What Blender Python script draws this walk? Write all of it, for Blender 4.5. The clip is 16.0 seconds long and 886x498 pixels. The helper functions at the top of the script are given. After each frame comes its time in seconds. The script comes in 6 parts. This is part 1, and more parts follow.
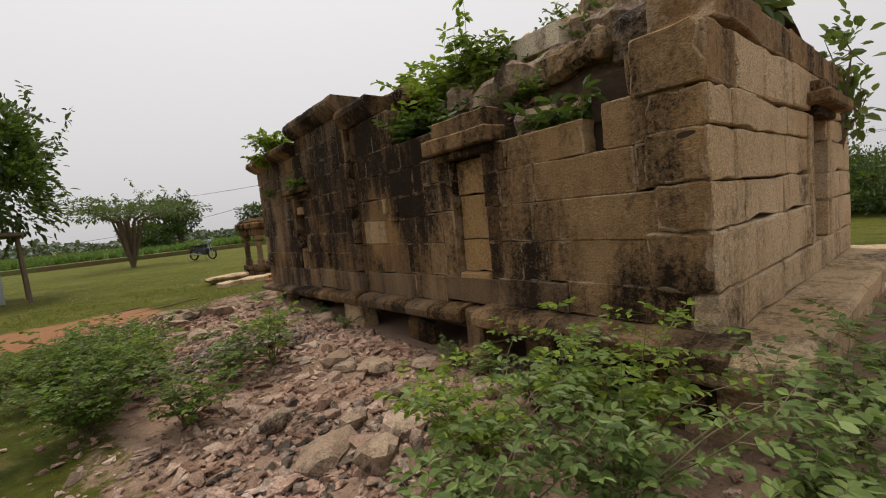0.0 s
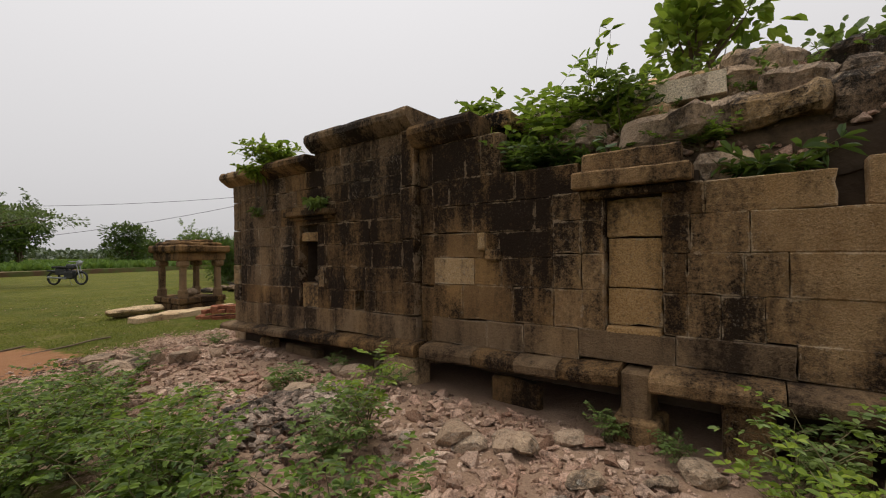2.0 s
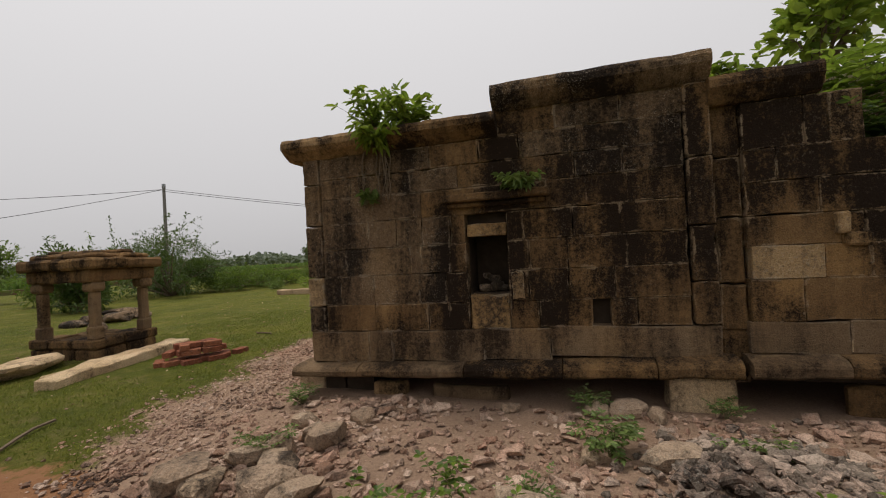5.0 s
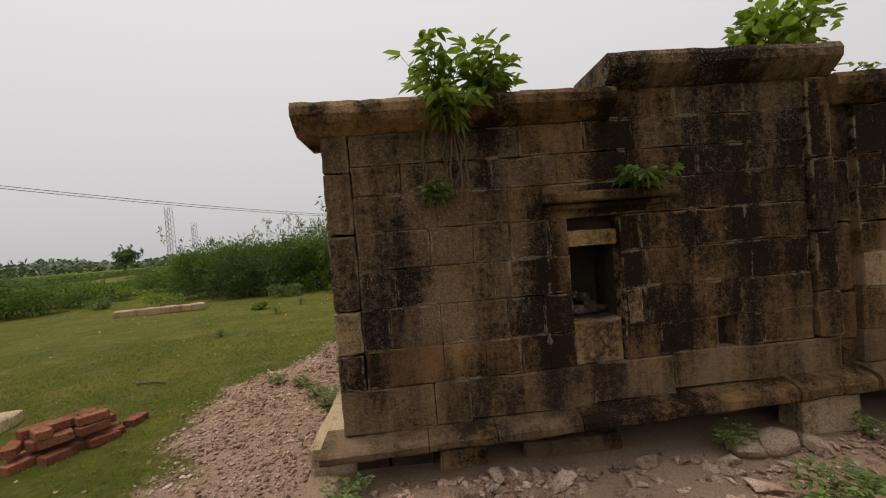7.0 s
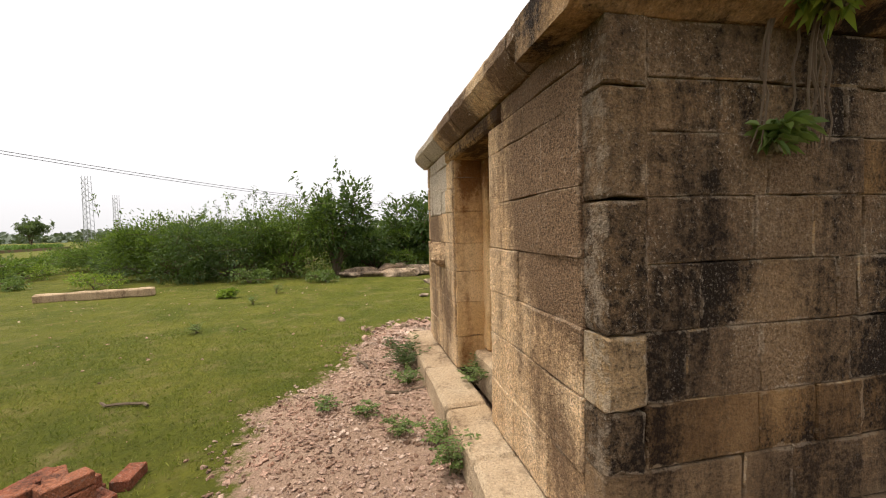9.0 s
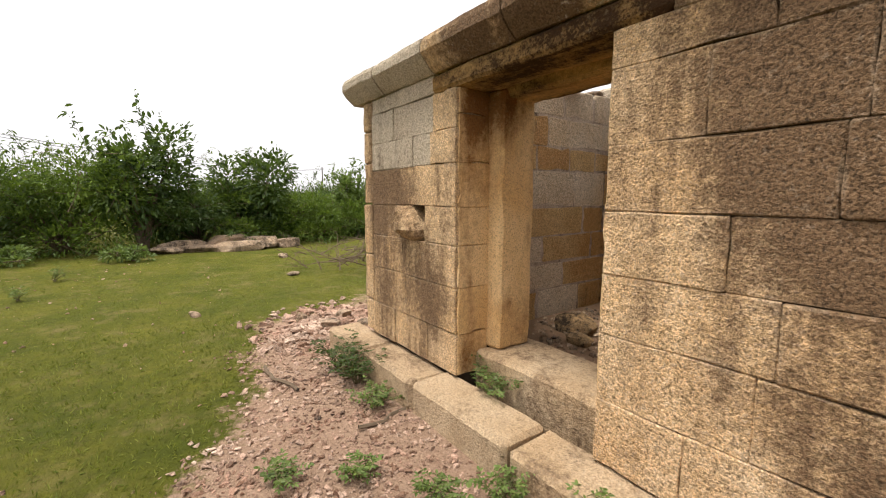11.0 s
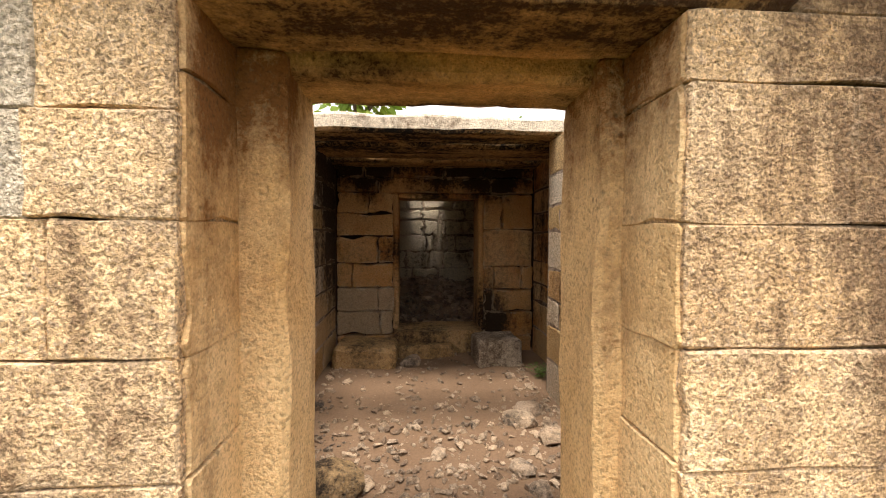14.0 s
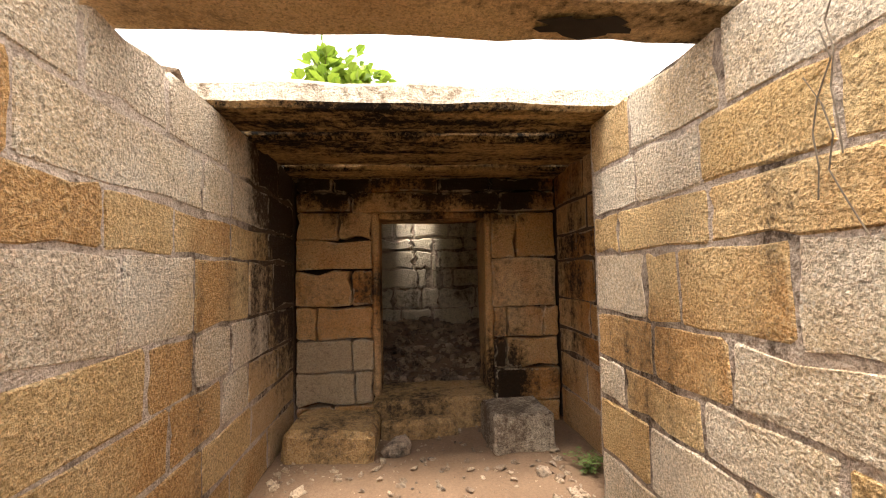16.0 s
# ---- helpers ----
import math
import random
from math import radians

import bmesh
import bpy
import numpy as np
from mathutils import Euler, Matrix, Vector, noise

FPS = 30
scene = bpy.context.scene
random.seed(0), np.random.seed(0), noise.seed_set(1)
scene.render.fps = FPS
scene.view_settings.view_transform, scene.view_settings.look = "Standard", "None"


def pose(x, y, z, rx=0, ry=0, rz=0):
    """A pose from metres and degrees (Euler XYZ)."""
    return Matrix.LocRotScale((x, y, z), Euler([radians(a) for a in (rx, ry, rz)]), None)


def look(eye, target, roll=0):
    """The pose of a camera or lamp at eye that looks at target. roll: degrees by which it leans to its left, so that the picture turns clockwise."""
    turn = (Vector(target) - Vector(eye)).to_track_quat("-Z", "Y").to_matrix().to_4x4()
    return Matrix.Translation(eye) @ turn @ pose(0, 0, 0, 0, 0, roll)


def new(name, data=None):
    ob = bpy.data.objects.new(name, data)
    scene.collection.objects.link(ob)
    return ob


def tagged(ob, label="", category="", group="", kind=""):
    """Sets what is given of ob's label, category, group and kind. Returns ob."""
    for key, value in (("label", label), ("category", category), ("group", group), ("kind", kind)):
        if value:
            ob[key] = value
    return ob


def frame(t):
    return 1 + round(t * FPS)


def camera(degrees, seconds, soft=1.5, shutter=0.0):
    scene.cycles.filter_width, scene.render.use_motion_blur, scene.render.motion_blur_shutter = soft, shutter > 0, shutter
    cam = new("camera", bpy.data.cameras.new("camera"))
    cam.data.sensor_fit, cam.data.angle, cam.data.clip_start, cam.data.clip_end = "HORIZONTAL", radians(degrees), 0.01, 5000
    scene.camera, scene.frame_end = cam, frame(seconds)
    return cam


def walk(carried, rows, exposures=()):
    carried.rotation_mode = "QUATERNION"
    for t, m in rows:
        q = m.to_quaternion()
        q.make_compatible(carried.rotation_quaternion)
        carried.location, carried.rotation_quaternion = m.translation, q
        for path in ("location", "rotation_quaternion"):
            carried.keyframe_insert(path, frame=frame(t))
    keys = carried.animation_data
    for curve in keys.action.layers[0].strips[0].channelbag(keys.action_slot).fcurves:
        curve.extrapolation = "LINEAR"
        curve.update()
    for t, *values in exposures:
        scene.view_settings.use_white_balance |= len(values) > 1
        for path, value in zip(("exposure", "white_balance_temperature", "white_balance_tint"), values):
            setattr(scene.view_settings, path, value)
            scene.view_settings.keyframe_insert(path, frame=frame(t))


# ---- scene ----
cam = camera(93.3, 16.0, soft=1.1)
PATH = [
    (0, (2.25, 7.929, 1.235), (1.011, 6.368, 1.066), -5.7),
    (0.5, (2.578, 7.525, 1.264), (1.223, 6.054, 1.254), -6.1),
    (1, (2.805, 7.117, 1.257), (1.441, 5.654, 1.265), -5.0),
    (1.5, (2.925, 6.634, 1.31), (1.502, 5.229, 1.314), -2.0),
    (2, (3.097, 6.161, 1.269), (1.497, 4.961, 1.286), -0.6),
    (2.5, (3.174, 5.565, 1.253), (1.477, 4.506, 1.262), -1.1),
    (3, (3.316, 4.926, 1.211), (1.583, 3.929, 1.251), -2.9),
    (3.5, (3.445, 4.373, 1.176), (1.687, 3.419, 1.19), -2.9),
    (4, (3.542, 3.681, 1.239), (1.753, 2.787, 1.278), -4.9),
    (4.5, (3.595, 3.107, 1.274), (1.719, 2.414, 1.273), -5.3),
    (5, (3.573, 2.441, 1.299), (1.654, 1.876, 1.317), -3.1),
    (5.2, (3.606, 2.135, 1.284), (1.696, 1.542, 1.317), -2.7),
    (7.3, (2.574, 0.385, 1.589), (0.583, 0.57, 1.54), -4.3),
    (7.5, (2.451, 0.257, 1.611), (0.459, 0.423, 1.544), -3.9),
    (8, (2.072, -0.118, 1.608), (0.082, 0.064, 1.532), -4.2),
    (8.5, (1.711, -0.402, 1.546), (-0.258, -0.064, 1.47), -2.3),
    (9, (1.362, -0.852, 1.522), (-0.597, -0.459, 1.43), -1.4),
    (9.2, (1.26, -1.004, 1.502), (-0.664, -0.481, 1.354), -0.3),
    (11.3, (-0.489, -1.677, 1.439), (-1.879, -0.258, 1.21), 0.8),
    (11.5, (-0.67, -1.643, 1.424), (-1.791, -0.001, 1.214), 1.4),
    (12, (-1.015, -1.493, 1.42), (-1.529, 0.429, 1.211), -2.3),
    (12.5, (-1.502, -1.339, 1.453), (-1.981, 0.591, 1.239), -2.4),
    (13, (-1.857, -1.174, 1.468), (-1.847, 0.793, 1.104), 1.3),
    (13.5, (-1.921, -1.056, 1.544), (-1.785, 0.893, 1.117), 2.1),
    (14, (-1.891, -0.887, 1.651), (-1.753, 1.107, 1.587), 0.2),
    (14.5, (-1.936, -0.582, 1.634), (-1.791, 1.41, 1.738), 0.2),
    (15, (-1.957, -0.302, 1.676), (-1.797, 1.689, 1.786), 0.1),
    (15.5, (-1.901, 0.016, 1.66), (-1.733, 2.006, 1.761), -0.5),
    (16, (-1.829, 0.277, 1.615), (-1.657, 2.267, 1.722), -1.2),
]
EXPOSURES = [(0, 0.18), (0.5, -0.08), (1.0, 0.05), (2.0, 0.12), (2.5, 0.2), (3.0, 0.0), (3.5, 0.22), (4.0, 0.02), (4.5, 0.05), (5.2, 0.0), (7.3, 0.08), (7.6, 0.14), (8.0, 0.55), (8.6, 0.72), (9.2, 0.95), (11.3, 1.05), (12.0, 1.52), (12.5, 1.53), (13.5, 1.54), (14, 1.78), (15, 2.62), (16, 2.64)]
walk(cam, [(t, look(e, g, r)) for t, e, g, r in PATH], EXPOSURES)

# ---- light ----
world = bpy.data.worlds.new("overcast_sky")
scene.world = world
world.use_nodes = True
wn, wl = world.node_tree.nodes, world.node_tree.links
sky = wn.new("ShaderNodeTexSky")
sky.sky_type, sky.sun_disc = "NISHITA", False
sky.sun_elevation, sky.sun_rotation = radians(72), radians(185)
sky.dust_density, sky.air_density = 4.0, 1.0
hsv = wn.new("ShaderNodeHueSaturation")
hsv.inputs["Saturation"].default_value = 0.06
hsv.inputs["Value"].default_value = 0.08
cloud = wn.new("ShaderNodeMix")
cloud.data_type = "RGBA"
cloud.inputs[0].default_value = 0.75
cloud.inputs[7].default_value = (0.85, 0.828, 0.838, 1)
wl.new(sky.outputs[0], hsv.inputs["Color"])
wl.new(hsv.outputs[0], cloud.inputs[6])
up = wn.new("ShaderNodeSeparateXYZ")
wl.new(wn.new("ShaderNodeTexCoord").outputs["Generated"], up.inputs[0])
bright = wn.new("ShaderNodeMapRange")
bright.inputs[3].default_value, bright.inputs[4].default_value = 0.76, 1.3
wl.new(up.outputs["Z"], bright.inputs[0])
wl.new(cloud.outputs[2], wn["Background"].inputs["Color"])
wl.new(bright.outputs[0], wn["Background"].inputs["Strength"])
sun = new("sun", bpy.data.lights.new("sun", "SUN"))
sun.data.energy, sun.data.angle, sun.data.color = 2.0, radians(16), (1.0, 0.93, 0.84)
sun.matrix_world = look((0, 0, 10), (0.8, 3.0, 0))


# ---- materials ----
class Net:
    """A node material, built up by small calls."""

    def __init__(self, name, rough=0.9, metal=0.0, spec=0.3):
        self.mat = bpy.data.materials.new(name)
        self.mat.use_nodes = True
        self.n, self.l = self.mat.node_tree.nodes, self.mat.node_tree.links
        self.bsdf = self.n["Principled BSDF"]
        self.bsdf.inputs["Roughness"].default_value = rough
        self.bsdf.inputs["Metallic"].default_value = metal
        self.bsdf.inputs["Specular IOR Level"].default_value = spec
        self.pos = self.n.new("ShaderNodeNewGeometry").outputs["Position"]

    def put(self, value, socket):
        if isinstance(value, bpy.types.NodeSocket):
            self.l.new(value, socket)
        elif isinstance(value, tuple):
            socket.default_value = (*value, 1) if len(value) == 3 and socket.type == "RGBA" else value
        else:
            socket.default_value = value

    def stretch(self, x, y, z):
        node = self.n.new("ShaderNodeVectorMath")
        node.operation = "MULTIPLY"
        self.l.new(self.pos, node.inputs[0])
        node.inputs[1].default_value = (x, y, z)
        return node.outputs[0]

    def noise(self, scale, detail=4.0, rough=0.6, vec=None):
        node = self.n.new("ShaderNodeTexNoise")
        self.l.new(vec or self.pos, node.inputs["Vector"])
        node.inputs["Scale"].default_value, node.inputs["Detail"].default_value = scale, detail
        node.inputs["Roughness"].default_value = rough
        return node.outputs["Fac"]

    def cells(self, scale, feature="F1"):
        node = self.n.new("ShaderNodeTexVoronoi")
        node.feature = feature
        self.l.new(self.pos, node.inputs["Vector"])
        node.inputs["Scale"].default_value = scale
        return node.outputs["Distance"]

    def crystals(self, scale):
        """A random value for each small crystal of the stone."""
        node = self.n.new("ShaderNodeTexVoronoi")
        self.l.new(self.pos, node.inputs["Vector"])
        node.inputs["Scale"].default_value = scale
        split = self.n.new("ShaderNodeSeparateColor")
        self.l.new(node.outputs["Color"], split.inputs[0])
        return split.outputs[0]

    def ramp(self, fac, lo, hi):
        node = self.n.new("ShaderNodeMapRange")
        self.put(fac, node.inputs[0])
        node.inputs[1].default_value, node.inputs[2].default_value = lo, hi
        return node.outputs[0]

    def math(self, op, a, b):
        node = self.n.new("ShaderNodeMath")
        node.operation = op
        self.put(a, node.inputs[0])
        self.put(b, node.inputs[1])
        return node.outputs[0]

    def mix(self, fac, a, b):
        node = self.n.new("ShaderNodeMix")
        node.data_type = "RGBA"
        self.put(fac, node.inputs[0])
        self.put(a, node.inputs[6])
        self.put(b, node.inputs[7])
        return node.outputs[2]

    def gain(self, colour, factor):
        node = self.n.new("ShaderNodeVectorMath")
        node.operation = "SCALE"
        self.l.new(colour, node.inputs[0])
        self.put(factor, node.inputs["Scale"])
        return node.outputs[0]

    def random(self):
        return self.n.new("ShaderNodeObjectInfo").outputs["Random"]

    def island(self):
        return self.n.new("ShaderNodeNewGeometry").outputs["Random Per Island"]

    def attr(self, name):
        node = self.n.new("ShaderNodeAttribute")
        node.attribute_name = name
        return node.outputs["Fac"]

    def done(self, colour, height=None, strength=0.4, distance=0.01):
        self.put(colour, self.bsdf.inputs["Base Color"])
        if height is not None:
            bump = self.n.new("ShaderNodeBump")
            bump.inputs["Strength"].default_value, bump.inputs["Distance"].default_value = strength, distance
            self.l.new(height, bump.inputs["Height"])
            self.l.new(bump.outputs[0], self.bsdf.inputs["Normal"])
        return self.mat


def stone(name, lo, hi, stain, amount, fleck=(0.5, 0.47, 0.4), flecks=0.5, island=False, rust=(0.36, 0.2, 0.07), rusty=0.3, pit=1.0, block=0.55, relief=0.022, bright=0.28, run=(1, 1, 0.16), contrast=0.65, patches=(), dark=0.5, grit=0.42, vary=0.05, grain=0.0, edge=0.5, grains=0.3, spot=34):
    """Weathered cut stone: hue by block, grain, streaks, dark crust, pale lichen flecks, pits.
    patches: (centre, radius, amount) of stain colour laid over several blocks."""
    m = Net(name, 0.93, 0, 0.15)
    ran = m.island() if island else m.random()
    big, mid, fine = m.noise(0.8, 4, 0.6), m.noise(5.5, 5, 0.7), m.noise(24, 6, 0.75)
    streak = m.noise(3.4, 4, 0.65, m.stretch(*run))
    speck = m.noise(78, 3, 0.65)
    half = contrast / 2
    col = m.mix(m.ramp(m.math("ADD", m.math("MULTIPLY", ran, block), m.math("MULTIPLY", mid, 1 - block)), 0.48 - half, 0.48 + half), lo, hi)
    hue = m.noise(1.7, 3, 0.5)
    col = m.mix(m.math("MULTIPLY", m.ramp(m.math("ADD", hue, m.math("MULTIPLY", ran, 0.35)), 0.62, 0.85), rusty), col, rust)
    crust = m.math("ADD", m.math("MULTIPLY", big, 0.4), m.math("MULTIPLY", streak, 0.45))
    crust = m.math("ADD", crust, m.math("MULTIPLY", mid, 0.15))
    crust = m.math("ADD", crust, m.math("MULTIPLY", m.math("SUBTRACT", ran, 0.5), vary))
    crust = m.math("ADD", crust, m.math("MULTIPLY", m.math("SUBTRACT", fine, 0.5), grit))
    crust = m.math("ADD", crust, m.math("MULTIPLY", m.math("SUBTRACT", speck, 0.5), 0.2 + grain))
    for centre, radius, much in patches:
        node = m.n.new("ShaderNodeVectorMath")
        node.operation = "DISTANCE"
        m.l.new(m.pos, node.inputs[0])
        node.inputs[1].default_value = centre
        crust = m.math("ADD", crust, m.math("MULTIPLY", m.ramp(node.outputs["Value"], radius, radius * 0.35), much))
    col = m.mix(m.math("MULTIPLY", m.ramp(speck, 0.53, 0.63), bright), col, m.mix(0.55, col, fleck))
    col = m.mix(m.ramp(crust, 0.57 - 0.3 * amount, 0.71 - 0.3 * amount), col, stain)
    wear = m.math("ADD", m.math("MULTIPLY", m.attr("rim"), 0.5), m.math("ADD", m.math("MULTIPLY", m.math("SUBTRACT", mid, 0.5), 1.5), m.math("MULTIPLY", m.math("SUBTRACT", fine, 0.5), 0.9)))
    col = m.mix(m.math("MULTIPLY", m.ramp(wear, 0.46, 0.58), edge), col, m.mix(0.45, hi, fleck))
    spots = m.math("MULTIPLY", m.ramp(m.noise(spot, 4, 0.8), 0.56, 0.66), m.ramp(m.noise(2.6, 4, 0.7), 0.42, 0.6))
    col = m.mix(m.math("MULTIPLY", spots, flecks), col, fleck)
    col = m.mix(m.math("MULTIPLY", m.ramp(speck, 0.48, 0.36), dark), col, m.mix(0.8, col, (0.02, 0.014, 0.009)))
    cell = m.cells(30)
    pits = m.math("MULTIPLY", m.ramp(cell, 0.28, 0.12), m.ramp(mid, 0.50, 0.66))
    col = m.mix(m.math("MULTIPLY", pits, 0.5), col, (0.03, 0.022, 0.015))
    crystal = m.math("ADD", m.math("MULTIPLY", m.crystals(150), 0.6), m.math("MULTIPLY", m.noise(120, 3, 0.7), 0.4))
    col = m.gain(col, m.math("ADD", m.math("MULTIPLY", m.math("SUBTRACT", crystal, 0.5), 1.7 * grains), 1.0))
    h = m.math("ADD", m.math("MULTIPLY", fine, 0.7), m.math("MULTIPLY", speck, 0.8 + 1.6 * grain))
    h = m.math("ADD", h, m.math("MULTIPLY", crystal, 0.5 * grains))
    h = m.math("SUBTRACT", h, m.math("MULTIPLY", pits, 0.4))
    h = m.math("ADD", h, m.math("MULTIPLY", m.noise(7, 3), 0.6))
    return m.done(col, h, pit, relief)


GROWN = (((-0.3, 0, 1.9), 0.85, 0.22), ((-0.2, 0, 1.38), 0.6, 0.17), ((-3.3, 0, 1.58), 0.6, 0.12), ((-0.45, 0, 0.7), 0.3, 0.1), ((-2.6, 0, 0.75), 0.4, 0.07), ((-1.9, 0, 2.4), 0.8, 0.16), ((-0.2, 0, 0.35), 0.45, 0.14), ((-3.35, 0, 2.3), 0.6, 0.15))
# dark stain colour, stronger towards the cross wall and the roof slabs
REAR_DARK = (((-0.52, 3.5, 2.3), 0.8, 0.22), ((-2.75, 4.0, 1.9), 1.5, 0.26), ((-0.77, 4.0, 1.9), 1.5, 0.26), ((-2.75, 3.6, 2.6), 0.9, 0.25), ((-0.77, 3.6, 2.6), 0.9, 0.25))
# dark stain colour in the cross wall's upper corners and beside its doorway
CROSS_DARK = (((-2.5, 3.9, 2.5), 0.55, 0.3), ((-1.0, 3.9, 2.5), 0.55, 0.3), ((-1.76, 3.9, 2.7), 0.7, 0.2), ((-2.08, 4.0, 1.5), 0.35, 0.1), ((-1.12, 4.0, 0.7), 0.5, 0.08))
STONE_DARK = stone("weathered_dark_stone", (0.125, 0.068, 0.028), (0.32, 0.195, 0.088), (0.019, 0.011, 0.006), 0.515, fleck=(0.46, 0.37, 0.27), flecks=0.2, spot=50, rusty=0.35, block=0.25, bright=0.08, dark=0.25, grit=0.24, vary=0.05, relief=0.018, edge=0.5, grains=0.25, patches=(((0, 2.6, 1.6), 1.5, 0.035), ((0, 4.1, 1.1), 0.35, -0.07), ((0, 0.75, 0.95), 0.42, -0.07)))
STONE_LICHEN = stone("lichened_dark_stone", (0.14, 0.085, 0.045), (0.31, 0.21, 0.12), (0.022, 0.0142, 0.009), 0.53, fleck=(0.66, 0.55, 0.42), flecks=0.6, spot=75, rusty=0.2, block=0.25, dark=0.5, bright=0.2, grit=0.36, vary=0.06, relief=0.034, edge=0.45, grains=0.45, patches=(((0, 0.75, 0.98), 0.42, -0.09),))
STONE_MID = stone("brown_side_stone", (0.20, 0.112, 0.048), (0.47, 0.31, 0.16), (0.022, 0.013, 0.007), 0.47, fleck=(0.58, 0.48, 0.37), flecks=0.25, spot=55, rusty=0.35, block=0.3, bright=0.12, dark=0.3, grit=0.3, vary=0.08, relief=0.02, edge=0.5, grains=0.3, patches=(((0, 5.6, 1.6), 0.5, 0.05), ((0, 6.9, 0.6), 0.45, 0.08)))
STONE_PALE = stone("pale_ochre_stone", (0.52, 0.355, 0.185), (0.76, 0.58, 0.38), (0.10, 0.068, 0.042), 0.22, fleck=(0.8, 0.68, 0.5), flecks=0.3, rusty=0.35, block=0.4, relief=0.026)
STONE_CHIP = stone("chipped_pale_stone", (0.36, 0.225, 0.105), (0.54, 0.38, 0.21), (0.03, 0.02, 0.013), 0.42, flecks=0.3, rusty=0.35, block=0.3, dark=0.3, grit=0.3)
STONE_OCHRE = stone("ochre_niche_stone", (0.37, 0.215, 0.085), (0.52, 0.335, 0.155), (0.06, 0.04, 0.024), 0.3, flecks=0.15, rusty=0.4, block=0.3)
STONE_FRONT = stone("ochre_front_stone", (0.60, 0.365, 0.16), (0.83, 0.625, 0.40), (0.19, 0.118, 0.066), 0.31, fleck=(0.96, 0.81, 0.64), flecks=0.16, rust=(0.5, 0.26, 0.08), rusty=0.4, block=0.25, relief=0.014, bright=0.6, dark=0.8, grit=0.34, vary=0.0, grain=0.2, grains=0.7, edge=0.12, patches=GROWN)
STONE_CRUST = stone("crusted_front_stone", (0.50, 0.31, 0.145), (0.74, 0.55, 0.34), (0.16, 0.098, 0.054), 0.34, fleck=(0.8, 0.7, 0.55), flecks=0.5, rusty=0.25, pit=1.0, block=0.2, relief=0.02, bright=0.35, grains=0.55, edge=0.12, patches=GROWN)
STONE_REAR = stone("rear_inner_stone", (0.44, 0.25, 0.09), (0.62, 0.44, 0.26), (0.045, 0.028, 0.017), 0.0, flecks=0.25, rusty=0.45, block=0.4, patches=REAR_DARK)
STONE_GREY = stone("grey_front_stone", (0.46, 0.375, 0.27), (0.68, 0.57, 0.43), (0.15, 0.105, 0.07), 0.25, fleck=(0.75, 0.67, 0.56), flecks=0.5, rusty=0.15, pit=1.0, block=0.3, relief=0.02, bright=0.5, dark=0.6, grain=0.3, grains=0.55, edge=0.12)
STONE_INNER = stone("tooled_inner_stone", (0.62, 0.455, 0.285), (0.80, 0.67, 0.51), (0.08, 0.05, 0.03), 0.05, fleck=(0.95, 0.86, 0.72), flecks=0.35, rust=(0.6, 0.36, 0.12), rusty=0.45, block=0.35, contrast=0.5, relief=0.035, bright=0.6, dark=0.55, grain=0.1, grains=0.45, edge=0.3, patches=REAR_DARK)
STONE_TAWNY = stone("tawny_inner_stone", (0.54, 0.325, 0.125), (0.73, 0.51, 0.26), (0.07, 0.042, 0.022), 0.05, fleck=(0.85, 0.66, 0.38), flecks=0.3, rust=(0.42, 0.17, 0.03), rusty=0.6, block=0.3, contrast=0.5, relief=0.035, bright=0.5, dark=0.55, grain=0.1, grains=0.45, edge=0.35, patches=REAR_DARK)
STONE_CREAM = stone("cream_scratched_stone", (0.36, 0.25, 0.14), (0.47, 0.35, 0.215), (0.12, 0.07, 0.04), 0.05, flecks=0.2, rusty=0.2, block=0.3)
STONE_BROWN = stone("brown_inner_stone", (0.46, 0.235, 0.075), (0.68, 0.47, 0.25), (0.03, 0.018, 0.010), 0.30, flecks=0.1, rust=(0.42, 0.17, 0.04), rusty=0.9, block=0.6, vary=0.1, patches=CROSS_DARK)
STONE_JAMB = stone("orange_jamb_stone", (0.62, 0.395, 0.175), (0.82, 0.61, 0.36), (0.2, 0.09, 0.028), 0.27, grit=0.24, fleck=(0.86, 0.66, 0.38), flecks=0.15, rust=(0.52, 0.25, 0.05), rusty=0.5, pit=0.7, relief=0.022, bright=0.3, dark=0.5, edge=0.0, grains=0.22, patches=(((-2.3, 0.3, 2.15), 0.4, 0.14), ((-1.3, 0.3, 2.15), 0.4, 0.14)))
STONE_LINTEL = stone("stained_lintel_stone", (0.56, 0.30, 0.085), (0.78, 0.54, 0.25), (0.05, 0.025, 0.010), 0.58, grit=0.2, fleck=(0.8, 0.62, 0.36), flecks=0.15, rust=(0.45, 0.2, 0.04), rusty=0.5, pit=0.8, relief=0.024, run=(0.2, 1, 1))
STONE_LEDGE = stone("worn_ledge_stone", (0.44, 0.31, 0.185), (0.62, 0.48, 0.32), (0.17, 0.11, 0.065), 0.28, flecks=0.2, rusty=0.35)
STONE_SLAB = stone("roof_slab_stone", (0.7, 0.55, 0.38), (0.84, 0.73, 0.57), (0.2, 0.14, 0.09), 0.27, fleck=(0.9, 0.82, 0.68), flecks=0.4, rusty=0.12, relief=0.026)
STONE_SLAB_UNDER = stone("black_banded_slab_underside", (0.52, 0.29, 0.10), (0.72, 0.48, 0.22), (0.014, 0.010, 0.0075), 0.46, flecks=0.1, rusty=0.4, run=(0.25, 1.8, 1))
STONE_BEAM = stone("stained_beam_stone", (0.56, 0.35, 0.15), (0.74, 0.55, 0.32), (0.05, 0.03, 0.017), 0.28, flecks=0.15, rusty=0.4, run=(0.3, 1, 1))
